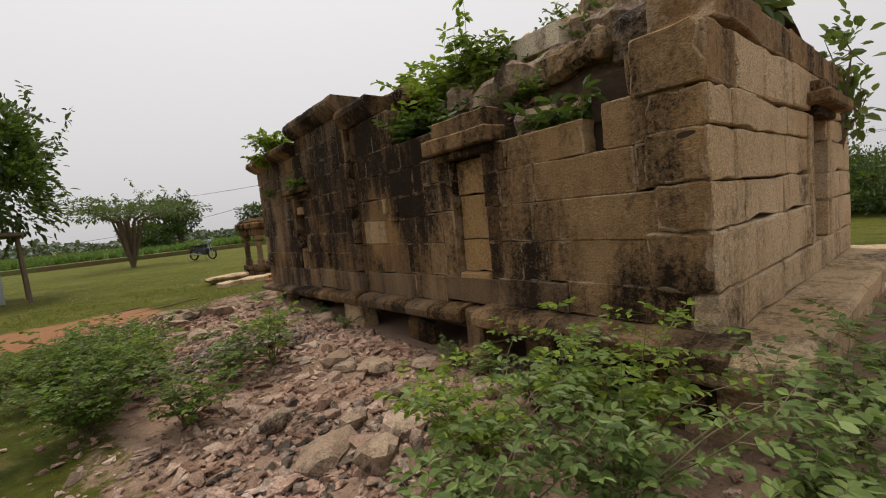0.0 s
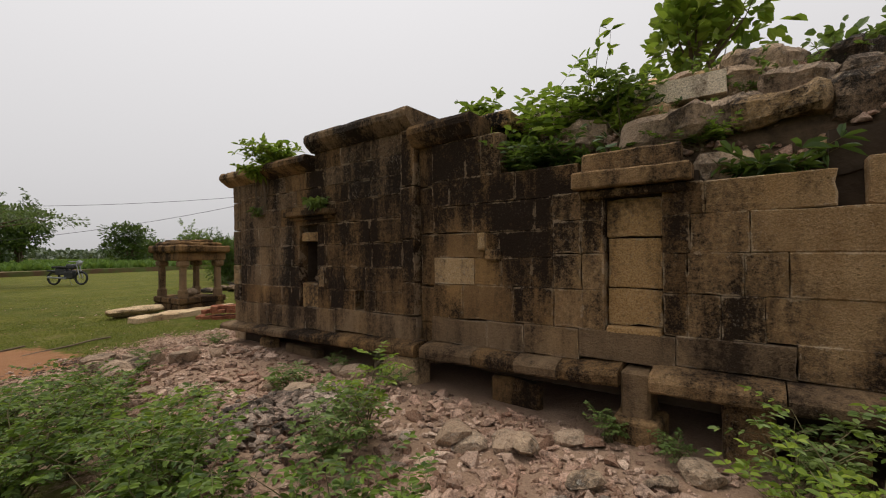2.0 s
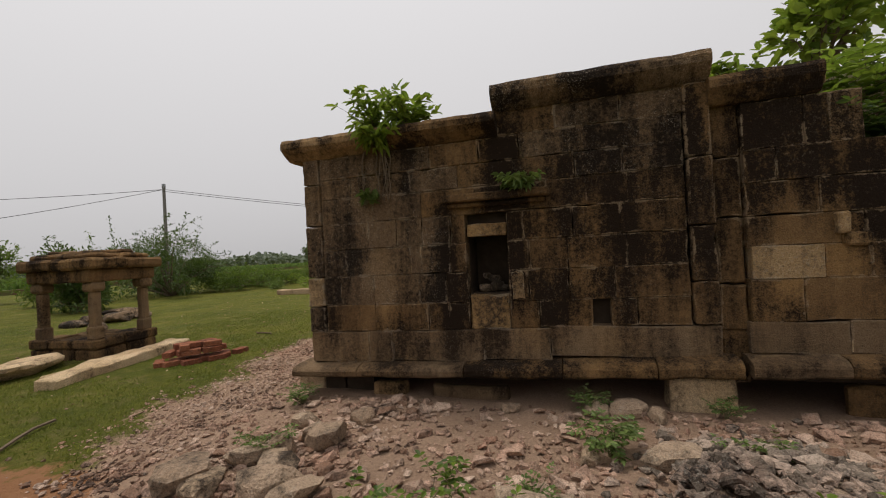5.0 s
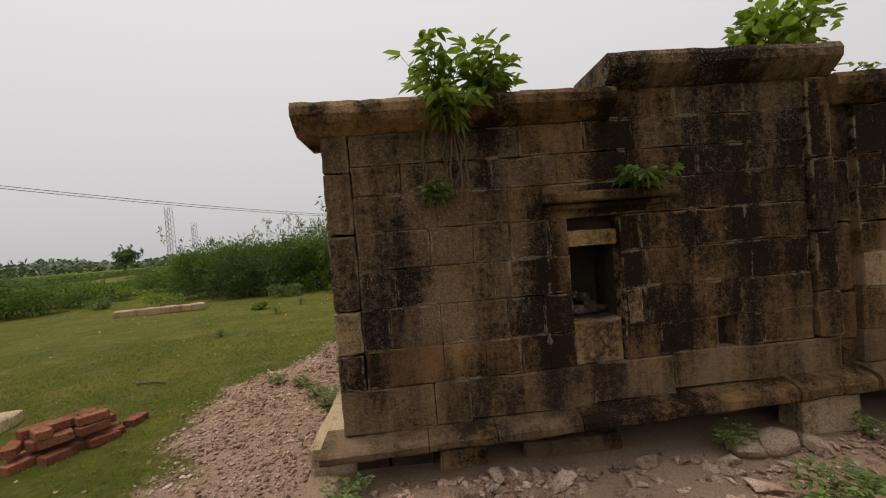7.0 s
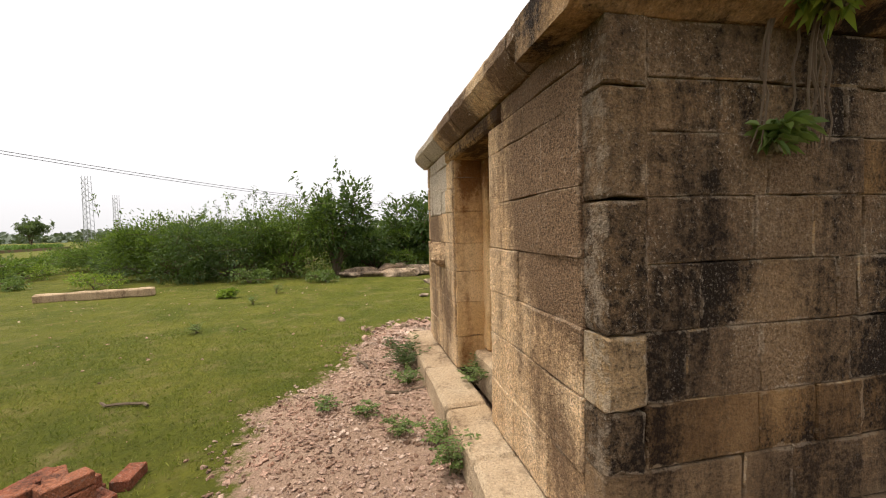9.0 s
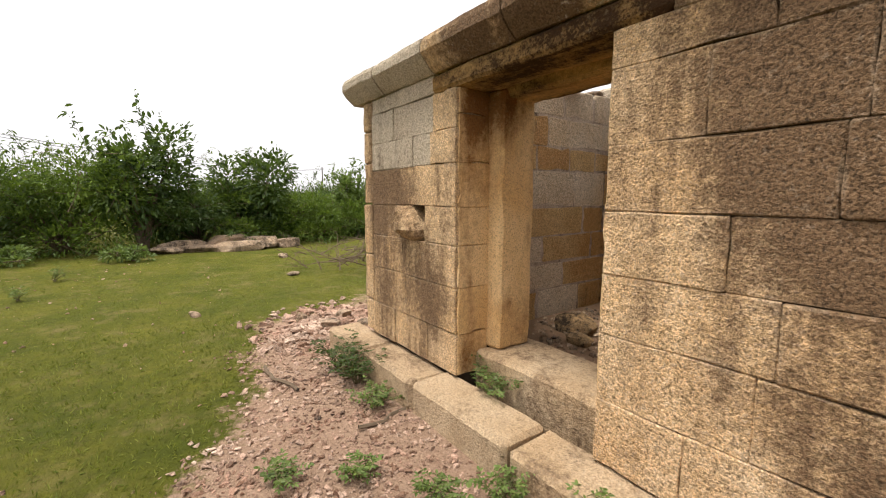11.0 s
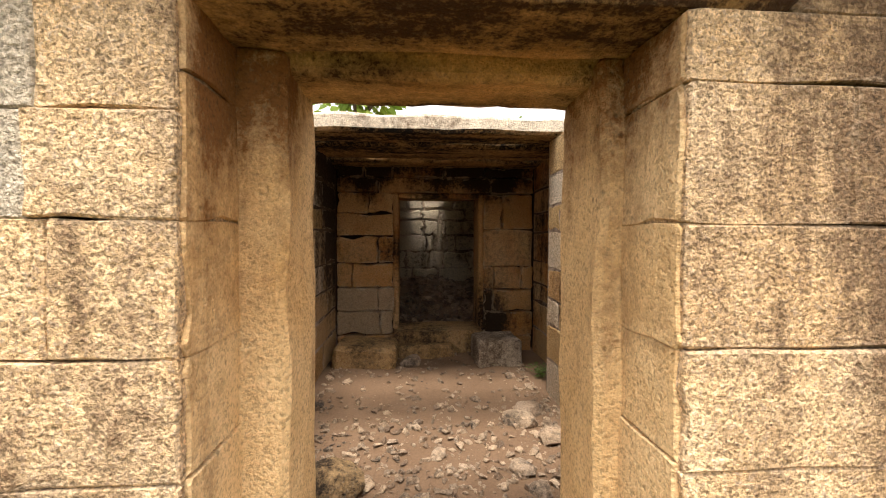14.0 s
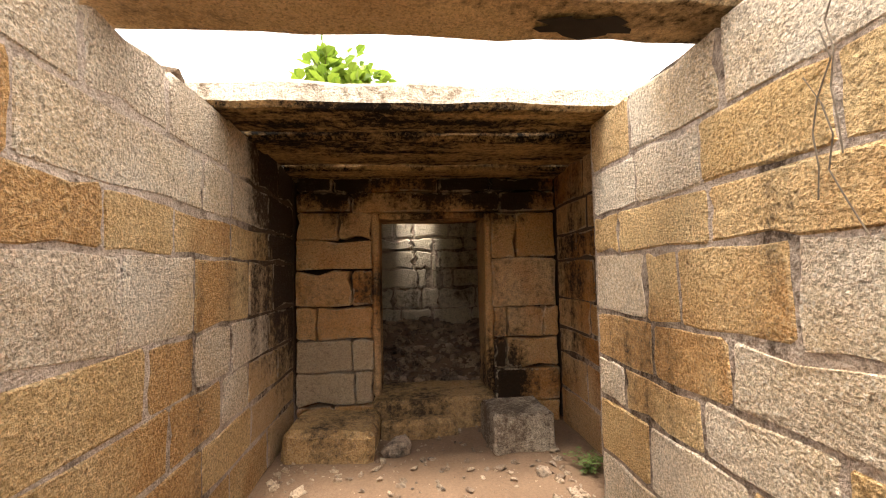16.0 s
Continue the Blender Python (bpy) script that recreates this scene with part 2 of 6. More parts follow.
STONE_WHITE = stone("limewashed_infill_stone", (0.58, 0.47, 0.33), (0.76, 0.64, 0.48), (0.10, 0.065, 0.04), 0.18, flecks=0.4, rusty=0.1)
RUBBLE = stone("mixed_rubble", (0.25, 0.145, 0.095), (0.70, 0.53, 0.41), (0.06, 0.04, 0.03), 0.22, island=True, rust=(0.36, 0.12, 0.05), rusty=0.45, flecks=0.3, block=0.85)
ROCK = stone("field_rock", (0.30, 0.2, 0.13), (0.54, 0.41, 0.29), (0.07, 0.052, 0.038), 0.36, rusty=0.25)
RUBBLE_GREY = stone("grey_broken_stone", (0.12, 0.092, 0.07), (0.60, 0.48, 0.38), (0.05, 0.04, 0.033), 0.35, island=True, rust=(0.3, 0.11, 0.06), rusty=0.3, flecks=0.4, block=0.85)
RUBBLE_INNER = stone("chamber_rubble", (0.19, 0.125, 0.08), (0.52, 0.39, 0.27), (0.06, 0.045, 0.035), 0.25, island=True, rusty=0.2, flecks=0.3, block=0.85)
STONE_PLAIN = stone("grey_brown_plain_stone", (0.145, 0.093, 0.051), (0.29, 0.195, 0.112), (0.034, 0.021, 0.012), 0.40, fleck=(0.46, 0.38, 0.29), flecks=0.16, spot=50, rusty=0.25, block=0.35, dark=0.25, bright=0.08, grit=0.22, edge=0.35, grains=0.2)
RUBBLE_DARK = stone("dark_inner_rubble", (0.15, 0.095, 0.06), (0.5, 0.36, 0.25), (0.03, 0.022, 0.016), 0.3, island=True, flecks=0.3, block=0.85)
ROCK_DARK = stone("dark_roof_stone", (0.18, 0.115, 0.07), (0.36, 0.25, 0.16), (0.03, 0.023, 0.017), 0.5, rusty=0.25)
BRICK = stone("fired_clay_brick", (0.24, 0.075, 0.04), (0.34, 0.12, 0.06), (0.06, 0.03, 0.022), 0.34, rust=(0.4, 0.17, 0.09), flecks=0.25)
MORTAR = stone("pinkish_lime_mortar", (0.42, 0.30, 0.21), (0.72, 0.57, 0.44), (0.09, 0.058, 0.036), 0.43, flecks=0.3, rusty=0.15, block=0.0, contrast=0.4, relief=0.024, patches=REAR_DARK)
mort = Net("lime_mortar_and_shadow_joint", 0.95, 0, 0.1)
JOINT = mort.done(mort.mix(mort.noise(9, 4), (0.018, 0.013, 0.009), (0.085, 0.06, 0.042)), mort.noise(40, 4), 0.6)


# ---- helpers of the scene ----
def part(name, mesh, material, parent=None, label="", where=None):
    """Links a mesh (or bmesh) as one object, under a parent where one is given."""
    if isinstance(mesh, bmesh.types.BMesh):
        bm, mesh = mesh, bpy.data.meshes.new(name)
        bm.to_mesh(mesh)
        bm.free()
    if material and not mesh.materials:
        mesh.materials.append(material)
    ob = new(name, mesh)
    ob.parent = parent
    if where is not None:
        ob.matrix_basis = where
    return tagged(ob, label)


def mesh_of(name, verts, faces):
    me = bpy.data.meshes.new(name)
    me.from_pydata(verts, [], faces)
    me.update()
    return me


def boxes(bm, *spans):
    """Adds boxes (x0, x1, y0, y1, z0, z1) to bm."""
    for x0, x1, y0, y1, z0, z1 in spans:
        vs = [bm.verts.new(p) for p in ((x0, y0, z0), (x1, y0, z0), (x1, y1, z0), (x0, y1, z0), (x0, y0, z1), (x1, y0, z1), (x1, y1, z1), (x0, y1, z1))]
        for f in ((0, 3, 2, 1), (4, 5, 6, 7), (0, 1, 5, 4), (1, 2, 6, 5), (2, 3, 7, 6), (3, 0, 4, 7)):
            bm.faces.new([vs[i] for i in f])
    return bm


def rough_box(x0, x1, y0, y1, z0, z1, step=0.12, jag=0.012, seed=0, chamfer=0.02):
    """A worn block: bevelled, subdivided and roughened."""
    bm = boxes(bmesh.new(), (x0, x1, y0, y1, z0, z1))
    bmesh.ops.bevel(bm, geom=bm.edges[:], offset=chamfer, segments=1, affect="EDGES")
    longest = max(x1 - x0, y1 - y0, z1 - z0)
    for _ in range(4):
        long_edges = [e for e in bm.edges if e.calc_length() > step * 1.6]
        if not long_edges or longest < step * 1.6:
            break
        bmesh.ops.subdivide_edges(bm, edges=long_edges, cuts=1, use_grid_fill=True)
    bmesh.ops.triangulate(bm, faces=[f for f in bm.faces if len(f.verts) > 4])
    for v in bm.verts:
        v.co += noise.noise_vector(v.co * 4.1 + Vector((seed, 0, 0))) * jag + noise.noise_vector(v.co * 13 + Vector((0, seed, 0))) * jag * 0.5
    return bm


def face_block(w, h, d, rng, c=0.007, bulge=0.0025, jit=0.005):
    """A cut stone seen from its front (local -y): rounded corners, wavering chipped edges, its face a little uneven.
    The value "rim" is 1 along its edges and 0 on its face."""
    c = min(c * rng.uniform(0.6, 1.5), w * 0.2, h * 0.2)
    a, b = w / 2, h / 2
    j = lambda k: rng.uniform(-k, k)
    lim = min(a, b) * 0.45
    outer = []
    for sx, sz, along in ((-1, -1, 0), (1, -1, 1), (1, 1, 0), (-1, 1, 1)):
        r0, r1 = (min(lim, rng.uniform(0.5, 2.6) * jit * (2.5 if rng.random() < 0.15 else 1)) for _ in range(2))
        for k in (0, 1, 2, 3):
            t = (0, 0.33 + j(0.1), 0.67 + j(0.1), 1)[k]
            inset = j(jit) if k in (0, 3) else j(jit * 1.3) + (jit * rng.uniform(1, 3.5) if rng.random() < 0.15 else 0)
            if along:
                z0, z1 = sz * (b - r0), -sz * (b - r1)
                outer.append((sx * (a - max(inset, -jit)), z0 + (z1 - z0) * t))
            else:
                x0, x1 = sx * (a - r0), -sx * (a - r1)
                outer.append((x0 + (x1 - x0) * t, sz * (b - max(inset, -jit))))
    n = len(outer)
    near = min(0.035, a * 0.5, b * 0.5)
    rings = [[(x, d, z) for x, z in outer], [(x, c + abs(j(0.004)), z) for x, z in outer]]
    for inset, deep, stray in ((c * 1.2, bulge * 0.6, 0.6), (near, bulge * 0.5, 0.15)):
        ring_ = []
        for x, z in outer:
            q = inset * rng.uniform(1 - stray, 1 + stray)
            ring_.append((x * max(0.2, 1 - q / a), j(deep), z * max(0.2, 1 - q / b)))
        rings.append(ring_)
    verts = [q for ring_ in rings for q in ring_] + [(j(w * 0.15), -abs(j(bulge)) * 1.3, j(h * 0.15))]
    faces = []
    for k in (1, 0, 2):
        faces += [(k * n + i, k * n + (i + 1) % n, (k + 1) * n + (i + 1) % n, (k + 1) * n + i) for i in range(n)]
    faces += [(3 * n + i, 3 * n + (i + 1) % n, 4 * n) for i in range(n)]
    faces.append(tuple(range(n))[::-1])
    me = mesh_of("block", verts, faces)
    rim = me.attributes.new("rim", "FLOAT", "POINT")
    rim.data.foreach_set("value", [1.0] * (3 * n) + [0.0] * (n + 1))
    return me


PLANES = {"+x": (lambda v, u: (v, u), 90), "-x": (lambda v, u: (v, u), -90), "+y": (lambda v, u: (u, v), 180), "-y": (lambda v, u: (u, v), 0)}


def masonry(wall, side, v, rows, material, seed, mean=0.5, depth=0.13, gap=0.008, proud=0.012, holes=(), special=None, name="block", jit=0.005, chamfer=0.007, chips=None, warp=None):
    """Lays courses of cut stones on a face of a wall. rows: (z0, z1, u0, u1, joints between). Stones over a hole are clipped or left out."""
    rng = random.Random(seed)
    spot, turn = PLANES[side]
    sign = 1 if side[0] == "+" else -1
    for z0, z1, u0, u1, joints in rows:
        cuts = [u0]
        if joints is None:
            while u1 - cuts[-1] > mean * 1.45:
                cuts.append(cuts[-1] + mean * rng.uniform(0.55, 1.35))
        else:
            cuts += joints
        cuts.append(u1)
        for a, b in zip(cuts, cuts[1:]):
            spans = [(a, b)]
            for h0, h1, k0, k1 in holes:
                if k0 < z1 - 0.03 and k1 > z0 + 0.03:
                    spans = [s for p, q in spans for s in ((p, min(q, h0)), (max(p, h1), q)) if s[1] - s[0] > 0.04]
            y0, y1 = z0, z1
            for p, q in spans:
                if warp:
                    z0, z1 = warp((p + q) / 2, y0), warp((p + q) / 2, y1)
                out = rng.uniform(-0.5, 1) * proud
                x, y = spot(v + sign * out, (p + q) / 2)
                me = face_block(q - p - gap * rng.uniform(0.6, 1.6), z1 - z0 - gap * rng.uniform(0.6, 1.6), depth, rng, chamfer, jit=jit)
                mat = special((p + q) / 2, (z0 + z1) / 2) if special else None
                if chips:
                    me.materials.append(mat or material)
                    me.materials.append(chips)
                    me.polygons.foreach_set("material_index", [int(i < 16 and rng.random() < 0.1) for i in range(len(me.polygons))])
                part(name, me, mat or material, wall, where=pose(x, y, (z0 + z1) / 2, 0, rng.uniform(-0.5, 0.5), turn))
            z0, z1 = y0, y1


def leaf_material(name, lo, hi, glow=0.3):
    m = Net(name, 0.55, 0, 0.35)
    col = m.mix(m.island(), lo, hi)
    col = m.mix(m.ramp(m.noise(3.0, 3), 0.3, 0.75), m.mix(0.45, col, (0.02, 0.035, 0.006)), col)
    m.done(col)
    thin = m.n.new("ShaderNodeBsdfTranslucent")
    m.put(m.mix(0.4, col, (0.25, 0.36, 0.04)), thin.inputs["Color"])
    both = m.n.new("ShaderNodeMixShader")
    both.inputs[0].default_value = glow
    m.l.new(m.bsdf.outputs[0], both.inputs[1])
    m.l.new(thin.outputs[0], both.inputs[2])
    m.l.new(both.outputs[0], m.n["Material Output"].inputs["Surface"])
    return m.mat


LEAF_WEED = leaf_material("weed_leaf", (0.075, 0.125, 0.024), (0.21, 0.28, 0.075))
LEAF_FRESH = leaf_material("fresh_leaf", (0.10, 0.175, 0.016), (0.31, 0.39, 0.045), 0.42)
LEAF_DARK = leaf_material("dark_leaf", (0.02, 0.044, 0.009), (0.065, 0.11, 0.02))
LEAF_HEDGE = leaf_material("hedge_leaf", (0.035, 0.072, 0.008), (0.17, 0.25, 0.025), 0.32)
LEAF_GREY = leaf_material("dusty_acacia_leaf", (0.07, 0.1, 0.045), (0.15, 0.19, 0.085))
GRASS = leaf_material("turf_blade", (0.11, 0.142, 0.010), (0.27, 0.27, 0.045), 0.2)
CROP = leaf_material("crop_blade", (0.10, 0.19, 0.03), (0.19, 0.29, 0.06), 0.2)
# distance haze is put into this leaf colour: paler and greyer
FARWOOD = leaf_material("haze_paled_far_leaf", (0.10, 0.13, 0.085), (0.17, 0.2, 0.14), 0.1)
b_ = Net("brown_bark", 0.9, 0, 0.2)
BARK = b_.done(b_.mix(b_.noise(14, 5, 0.7, b_.stretch(1, 1, 0.3)), (0.06, 0.04, 0.026), (0.2, 0.15, 0.1)), b_.noise(40, 4), 0.6)
s_ = Net("green_stem", 0.7)
STEM = s_.done(s_.mix(s_.noise(9), (0.07, 0.075, 0.025), (0.16, 0.12, 0.06)))


def unit(v):
    return v / np.maximum(np.linalg.norm(v, axis=-1, keepdims=True), 1e-9)


def leaf_mesh(name, p, d, size, ratio, gen, droop=0.15):
    """Many folded leaves of six corners each: at p, pointing along d."""
    n = len(p)
    d = unit(d)
    s = unit(np.cross(d, gen.normal(0, 0.45, (n, 3)) + (0, 0, 1)))
    u = np.cross(s, d)
    L = np.broadcast_to(np.asarray(size, float).reshape(-1, 1), (n, 1))
    w = L * ratio * 0.5
    sag = np.array((0, 0, -1.0)) * L * droop
    v = np.stack([p, p + d * L * 0.33 + s * w + u * w * 0.3, p + d * L * 0.72 + s * w * 0.8 + u * w * 0.3 + sag * 0.4, p + d * L + sag,
        p + d * L * 0.72 - s * w * 0.8 + u * w * 0.3 + sag * 0.4, p + d * L * 0.33 - s * w + u * w * 0.3], 1).reshape(-1, 3)
    base = np.arange(n)[:, None] * 6
    f = np.concatenate([base + (0, 1, 2, 3), base + (0, 3, 4, 5)], 0)
    return mesh_of(name, v.tolist(), f.tolist())


def tube(verts, faces, a, b, ra, rb, sides=4):
    a, b = np.asarray(a, float), np.asarray(b, float)
    d = unit(b - a)
    s = unit(np.cross(d, (0.31, 0.77, 0.2) if abs(d[2]) > 0.9 else (0, 0, 1.0)))
    u = np.cross(d, s)
    k = len(verts)
    for c, r in ((a, ra), (b, rb)):
        for i in range(sides):
            t = 2 * math.pi * i / sides
            verts.append(tuple(c + (s * math.cos(t) + u * math.sin(t)) * r))
    for i in range(sides):
        j = (i + 1) % sides
        faces.append((k + i, k + j, k + sides + j, k + sides + i))


def pipe(points, radii, sides=4):
    """One connected round rod through the points."""
    V, F, P = [], [], [np.asarray(q, float) for q in points]
    for i, q in enumerate(P):
        d = unit(P[min(i + 1, len(P) - 1)] - P[max(i - 1, 0)])
        s = unit(np.cross(d, (0.31, 0.77, 0.2) if abs(d[2]) > 0.9 else (0, 0, 1.0)))
        u = np.cross(d, s)
        V += [tuple(q + (s * math.cos(6.2832 * k / sides) + u * math.sin(6.2832 * k / sides)) * radii[i]) for k in range(sides)]
        if i:
            a = (i - 1) * sides
            F += [(a + k, a + (k + 1) % sides, a + sides + (k + 1) % sides, a + sides + k) for k in range(sides)]
    return mesh_of("rod", V, F)


def empty_at(name, x, y, z, label, category, group="", rz=0.0):
    ob = new(name)
    ob.empty_display_size = 0.1
    ob.matrix_basis = pose(x, y, z, 0, 0, rz)
    return tagged(ob, label, category, group)


HULLS = []
for k in range(10):
    hull_rng = np.random.default_rng(100 + k)
    bm = bmesh.new()
    for q in unit(hull_rng.normal(0, 1, (11, 3))) * hull_rng.uniform(0.75, 1.1, (11, 1)):
        bm.verts.new(q)
    bmesh.ops.convex_hull(bm, input=bm.verts[:])
    bmesh.ops.delete(bm, geom=[v for v in bm.verts if not v.link_faces], context="VERTS")
    bm.verts.ensure_lookup_table()
    bm.verts.index_update()
    HULLS.append((np.array([v.co[:] for v in bm.verts]), [tuple(v.index for v in f.verts) for f in bm.faces]))
    bm.free()


def scatter(name, spots, sizes, gen, flat=0.62):
    """Broken stones, one hull each, joined into one mesh."""
    V, F, k = [], [], 0
    for (x, y, z), r in zip(spots, sizes):
        hv, hf = HULLS[gen.integers(10)]
        a, t = gen.uniform(0, 6.28), gen.uniform(-0.4, 0.4)
        q = hv * (r * gen.uniform(0.8, 1.4), r * gen.uniform(0.7, 1.1), r * flat * gen.uniform(0.7, 1.3))
        c, s, ct, st = math.cos(a), math.sin(a), math.cos(t), math.sin(t)
        q = np.stack([q[:, 0], q[:, 1] * ct - q[:, 2] * st, q[:, 1] * st + q[:, 2] * ct], 1)
        q = np.stack([q[:, 0] * c - q[:, 1] * s, q[:, 0] * s + q[:, 1] * c, q[:, 2]], 1) + (x, y, z + r * flat * 0.35)
        V += q.tolist()
        F += [tuple(i + k for i in f) for f in hf]
        k += len(hv)
    return mesh_of(name, V, F)


def rock_mesh(sx, sy, sz, seed, level=3):
    """A broken stone: a ball cut by random planes, its faces roughened, with its foot at z = 0."""
    r = np.random.default_rng(int(seed * 10) + 3)
    n = unit(np.concatenate([r.normal(0, 1, (9, 3)), ((0, 0, 1), (0, 0, -1))]))
    off = np.concatenate([r.uniform(0.62, 0.95, 9), (0.75, 0.75)])
    bm = bmesh.new()
    bmesh.ops.create_icosphere(bm, subdivisions=level, radius=1)
    for v in bm.verts:
        d = np.array(v.co[:])
        k = n @ d
        t = float(np.min(np.where(k > 0.05, off / np.maximum(k, 0.05), 9)))
        q = Vector(d * min(t, 1.25))
        q *= 1 + 0.07 * noise.noise(q * 2.3 + Vector((seed, 0, 0))) + 0.05 * noise.noise(q * 6 + Vector((0, seed, 0)))
        v.co = (q.x * sx, q.y * sy, q.z * sz)
    low = min(v.co.z for v in bm.verts)
    for v in bm.verts:
        v.co.z -= low + sz * 0.1
    return bm


# ---- the ground ----
def smooth(a, b, x):
    t = min(1.0, max(0.0, (x - a) / (b - a)))
    return t * t * (3 - 2 * t)


def wob(x, y, s, k=0.0):
    return noise.noise((x * s, y * s, k))


def soil_at(x, y):
    """How far the turf gives way to bare pinkish soil (0 to 1)."""
    w = 0.55 * wob(x, y, 0.9, 3) + 0.3 * wob(x, y, 2.7, 5)
    side = (1 - smooth(1.9, 2.7, x + w)) * smooth(-1.3, -0.5, y + w) * smooth(-6, -5, x)
    edge = -0.2 - (x + 4.8) * 0.62 if x < -2.3 else -1.75 + (x + 2.3) * 0.22
    path = smooth(-0.35, 0.35, y - edge + w * 0.8) * smooth(-6.6, -4.8, x + w) * (1 - smooth(1.8, 3.0, x))
    return max(side, path)


def red_at(x, y):
    w = 0.5 * wob(x, y, 0.8, 9)
    return smooth(-2.5, -1.7, y + w) * (1 - smooth(-0.4, 0.3, y + w)) * smooth(1.3, 2.2, x + w) * (1 - smooth(6, 9, x))


def ground_z(x, y):
    near = 1 - smooth(10, 40, math.hypot(x, y))
    z = 0.05 * wob(x, y, 0.35, 1) * near + 0.025 * wob(x, y, 1.3, 2) * near
    heap = (1 - smooth(0.6, 2.6, x)) * smooth(-1.2, 0.3, y) * (1 - smooth(7.5, 9.5, y)) * smooth(-4.2, -3.6, x)
    z += heap * (0.03 + 0.05 * wob(x, y, 1.1, 4))
    z += 0.09 * math.exp(-((x - 1.5) ** 2 + (y - 3.7) ** 2) / 0.9)
    z += 0.06 * math.exp(-((x - 1.6) ** 2 + (y - 0.9) ** 2) / 0.7)
    return z - 0.03


def spread(n, inner, outer):
    k = np.linspace(-1, 1, n)
    return np.sinh(k * inner) / np.sinh(inner) * outer


gx, gy = spread(241, 6.6, 1800.0) - 1.0, spread(241, 6.6, 1800.0) + 0.5
verts = [(x, y, ground_z(x, y)) for y in gy for x in gx]
faces = [(r * 241 + c, r * 241 + c + 1, (r + 1) * 241 + c + 1, (r + 1) * 241 + c) for r in range(240) for c in range(240)]
ground_mesh = mesh_of("ground", verts, faces)
for key, func in (("soil", soil_at), ("red", red_at)):
    layer = ground_mesh.attributes.new(key, "FLOAT", "POINT")
    layer.data.foreach_set("value", [func(x, y) for x, y, _ in verts])
ground_mesh.polygons.foreach_set("use_smooth", [True] * len(faces))
g = Net("turf_and_soil", 0.95, 0, 0.15)
turf = g.mix(g.ramp(g.noise(0.8, 5, 0.65), 0.35, 0.7), (0.085, 0.102, 0.007), (0.175, 0.165, 0.02))
turf = g.mix(g.ramp(g.noise(11, 5, 0.75), 0.35, 0.75), g.mix(0.5, turf, (0.022, 0.026, 0.006)), turf)
turf = g.mix(g.math("MULTIPLY", g.ramp(g.noise(2.2, 5, 0.75), 0.52, 0.72), 0.65), turf, (0.22, 0.17, 0.07))
earth = g.mix(g.noise(1.6, 5, 0.6), (0.35, 0.22, 0.14), (0.60, 0.425, 0.30))
earth = g.mix(g.ramp(g.noise(55, 4, 0.8), 0.35, 0.7), g.mix(0.55, earth, (0.14, 0.085, 0.06)), earth)
red = g.mix(g.noise(6, 4, 0.7), (0.26, 0.115, 0.05), (0.38, 0.20, 0.10))
soft = g.math("MULTIPLY", g.math("SUBTRACT", g.noise(7, 5, 0.75), 0.5), 1.9)
col = g.mix(g.ramp(g.math("ADD", g.attr("soil"), soft), 0.35, 0.65), turf, earth)
col = g.mix(g.ramp(g.math("ADD", g.attr("red"), soft), 0.4, 0.7), col, red)
GROUND = g.done(col, g.math("ADD", g.noise(48, 5, 0.8), g.noise(13, 4, 0.7)), 0.9, 0.04)
ground = tagged(part("ground", ground_mesh, GROUND), "short green turf with bare pinkish rubble soil beside the ruin", "ground", kind="structure")


# ---- the ruin: walls ----
def wall_core(name, label, *spans, material=JOINT):
    return tagged(part(name, boxes(bmesh.new(), *spans), material), label, "wall", kind="structure")


D = 0.13  # depth of the facing stones
wall_east = wall_core("wall_east", "long side wall of dark weathered stone blocks with blind niches",
    (-0.74, -D, 0.30, 1.60, 0.21, 2.28), (-0.74, -0.45, 1.60, 1.96, 0.21, 2.28), (-0.45, -D, 1.60, 1.96, 0.21, 0.92), (-0.45, -D, 1.60, 1.96, 1.52, 2.28),
    (-0.74, -D, 1.96, 2.58, 0.21, 2.45), (-0.50, -D, 2.58, 4.10, 0.21, 2.45), (-0.74, -D, 4.10, 5.86, 0.21, 1.80), (-0.74, -D, 5.86, 7.04, 0.21, 1.58))
wall_south = wall_core("wall_south", "front wall of ochre stone blocks around a doorway",
    (-3.70, -2.39, 0.29, 0.58, -0.1, 2.27), (-1.27, -D, 0.27, 0.58, -0.1, 2.27), (-3.70, -2.39, 0.05, 0.29, -0.1, 0.24), (-1.27, -D, 0.05, 0.29, -0.1, 0.22))
wall_west = wall_core("wall_west", "far side wall of ochre tooled stone", (-3.72, -2.77, 0.58, 7.0, -0.1, 2.40), material=MORTAR)
east_lining = wall_core("wall_east_lining", "mortared inner face of the side wall", (-0.76, -0.745, 0.58, 2.58, 0.2, 2.42), (-0.52, -0.502, 2.58, 3.83, 0.2, 2.42), material=MORTAR)
wall_north = wall_core("wall_north", "rear wall of pale stone blocks", (-3.72, -0.15, 6.5, 7.05, -0.1, 1.95))
wall_inner = wall_core("wall_inner", "dark brown cross wall with a second doorway",
    (-2.77, -2.12, 3.97, 4.3, 0.2, 2.42), (-1.10, -0.50, 3.97, 4.3, 0.2, 2.42), (-2.12, -1.10, 3.97, 4.3, 2.12, 2.42), (-2.12, -1.10, 3.97, 4.3, 0.2, 0.55))
wall_back = wall_core("wall_back", "walled-up back of the shrine in small limewashed stones", (-2.77, -0.745, 6.0, 6.4, 0.2, 2.42), material=MORTAR)


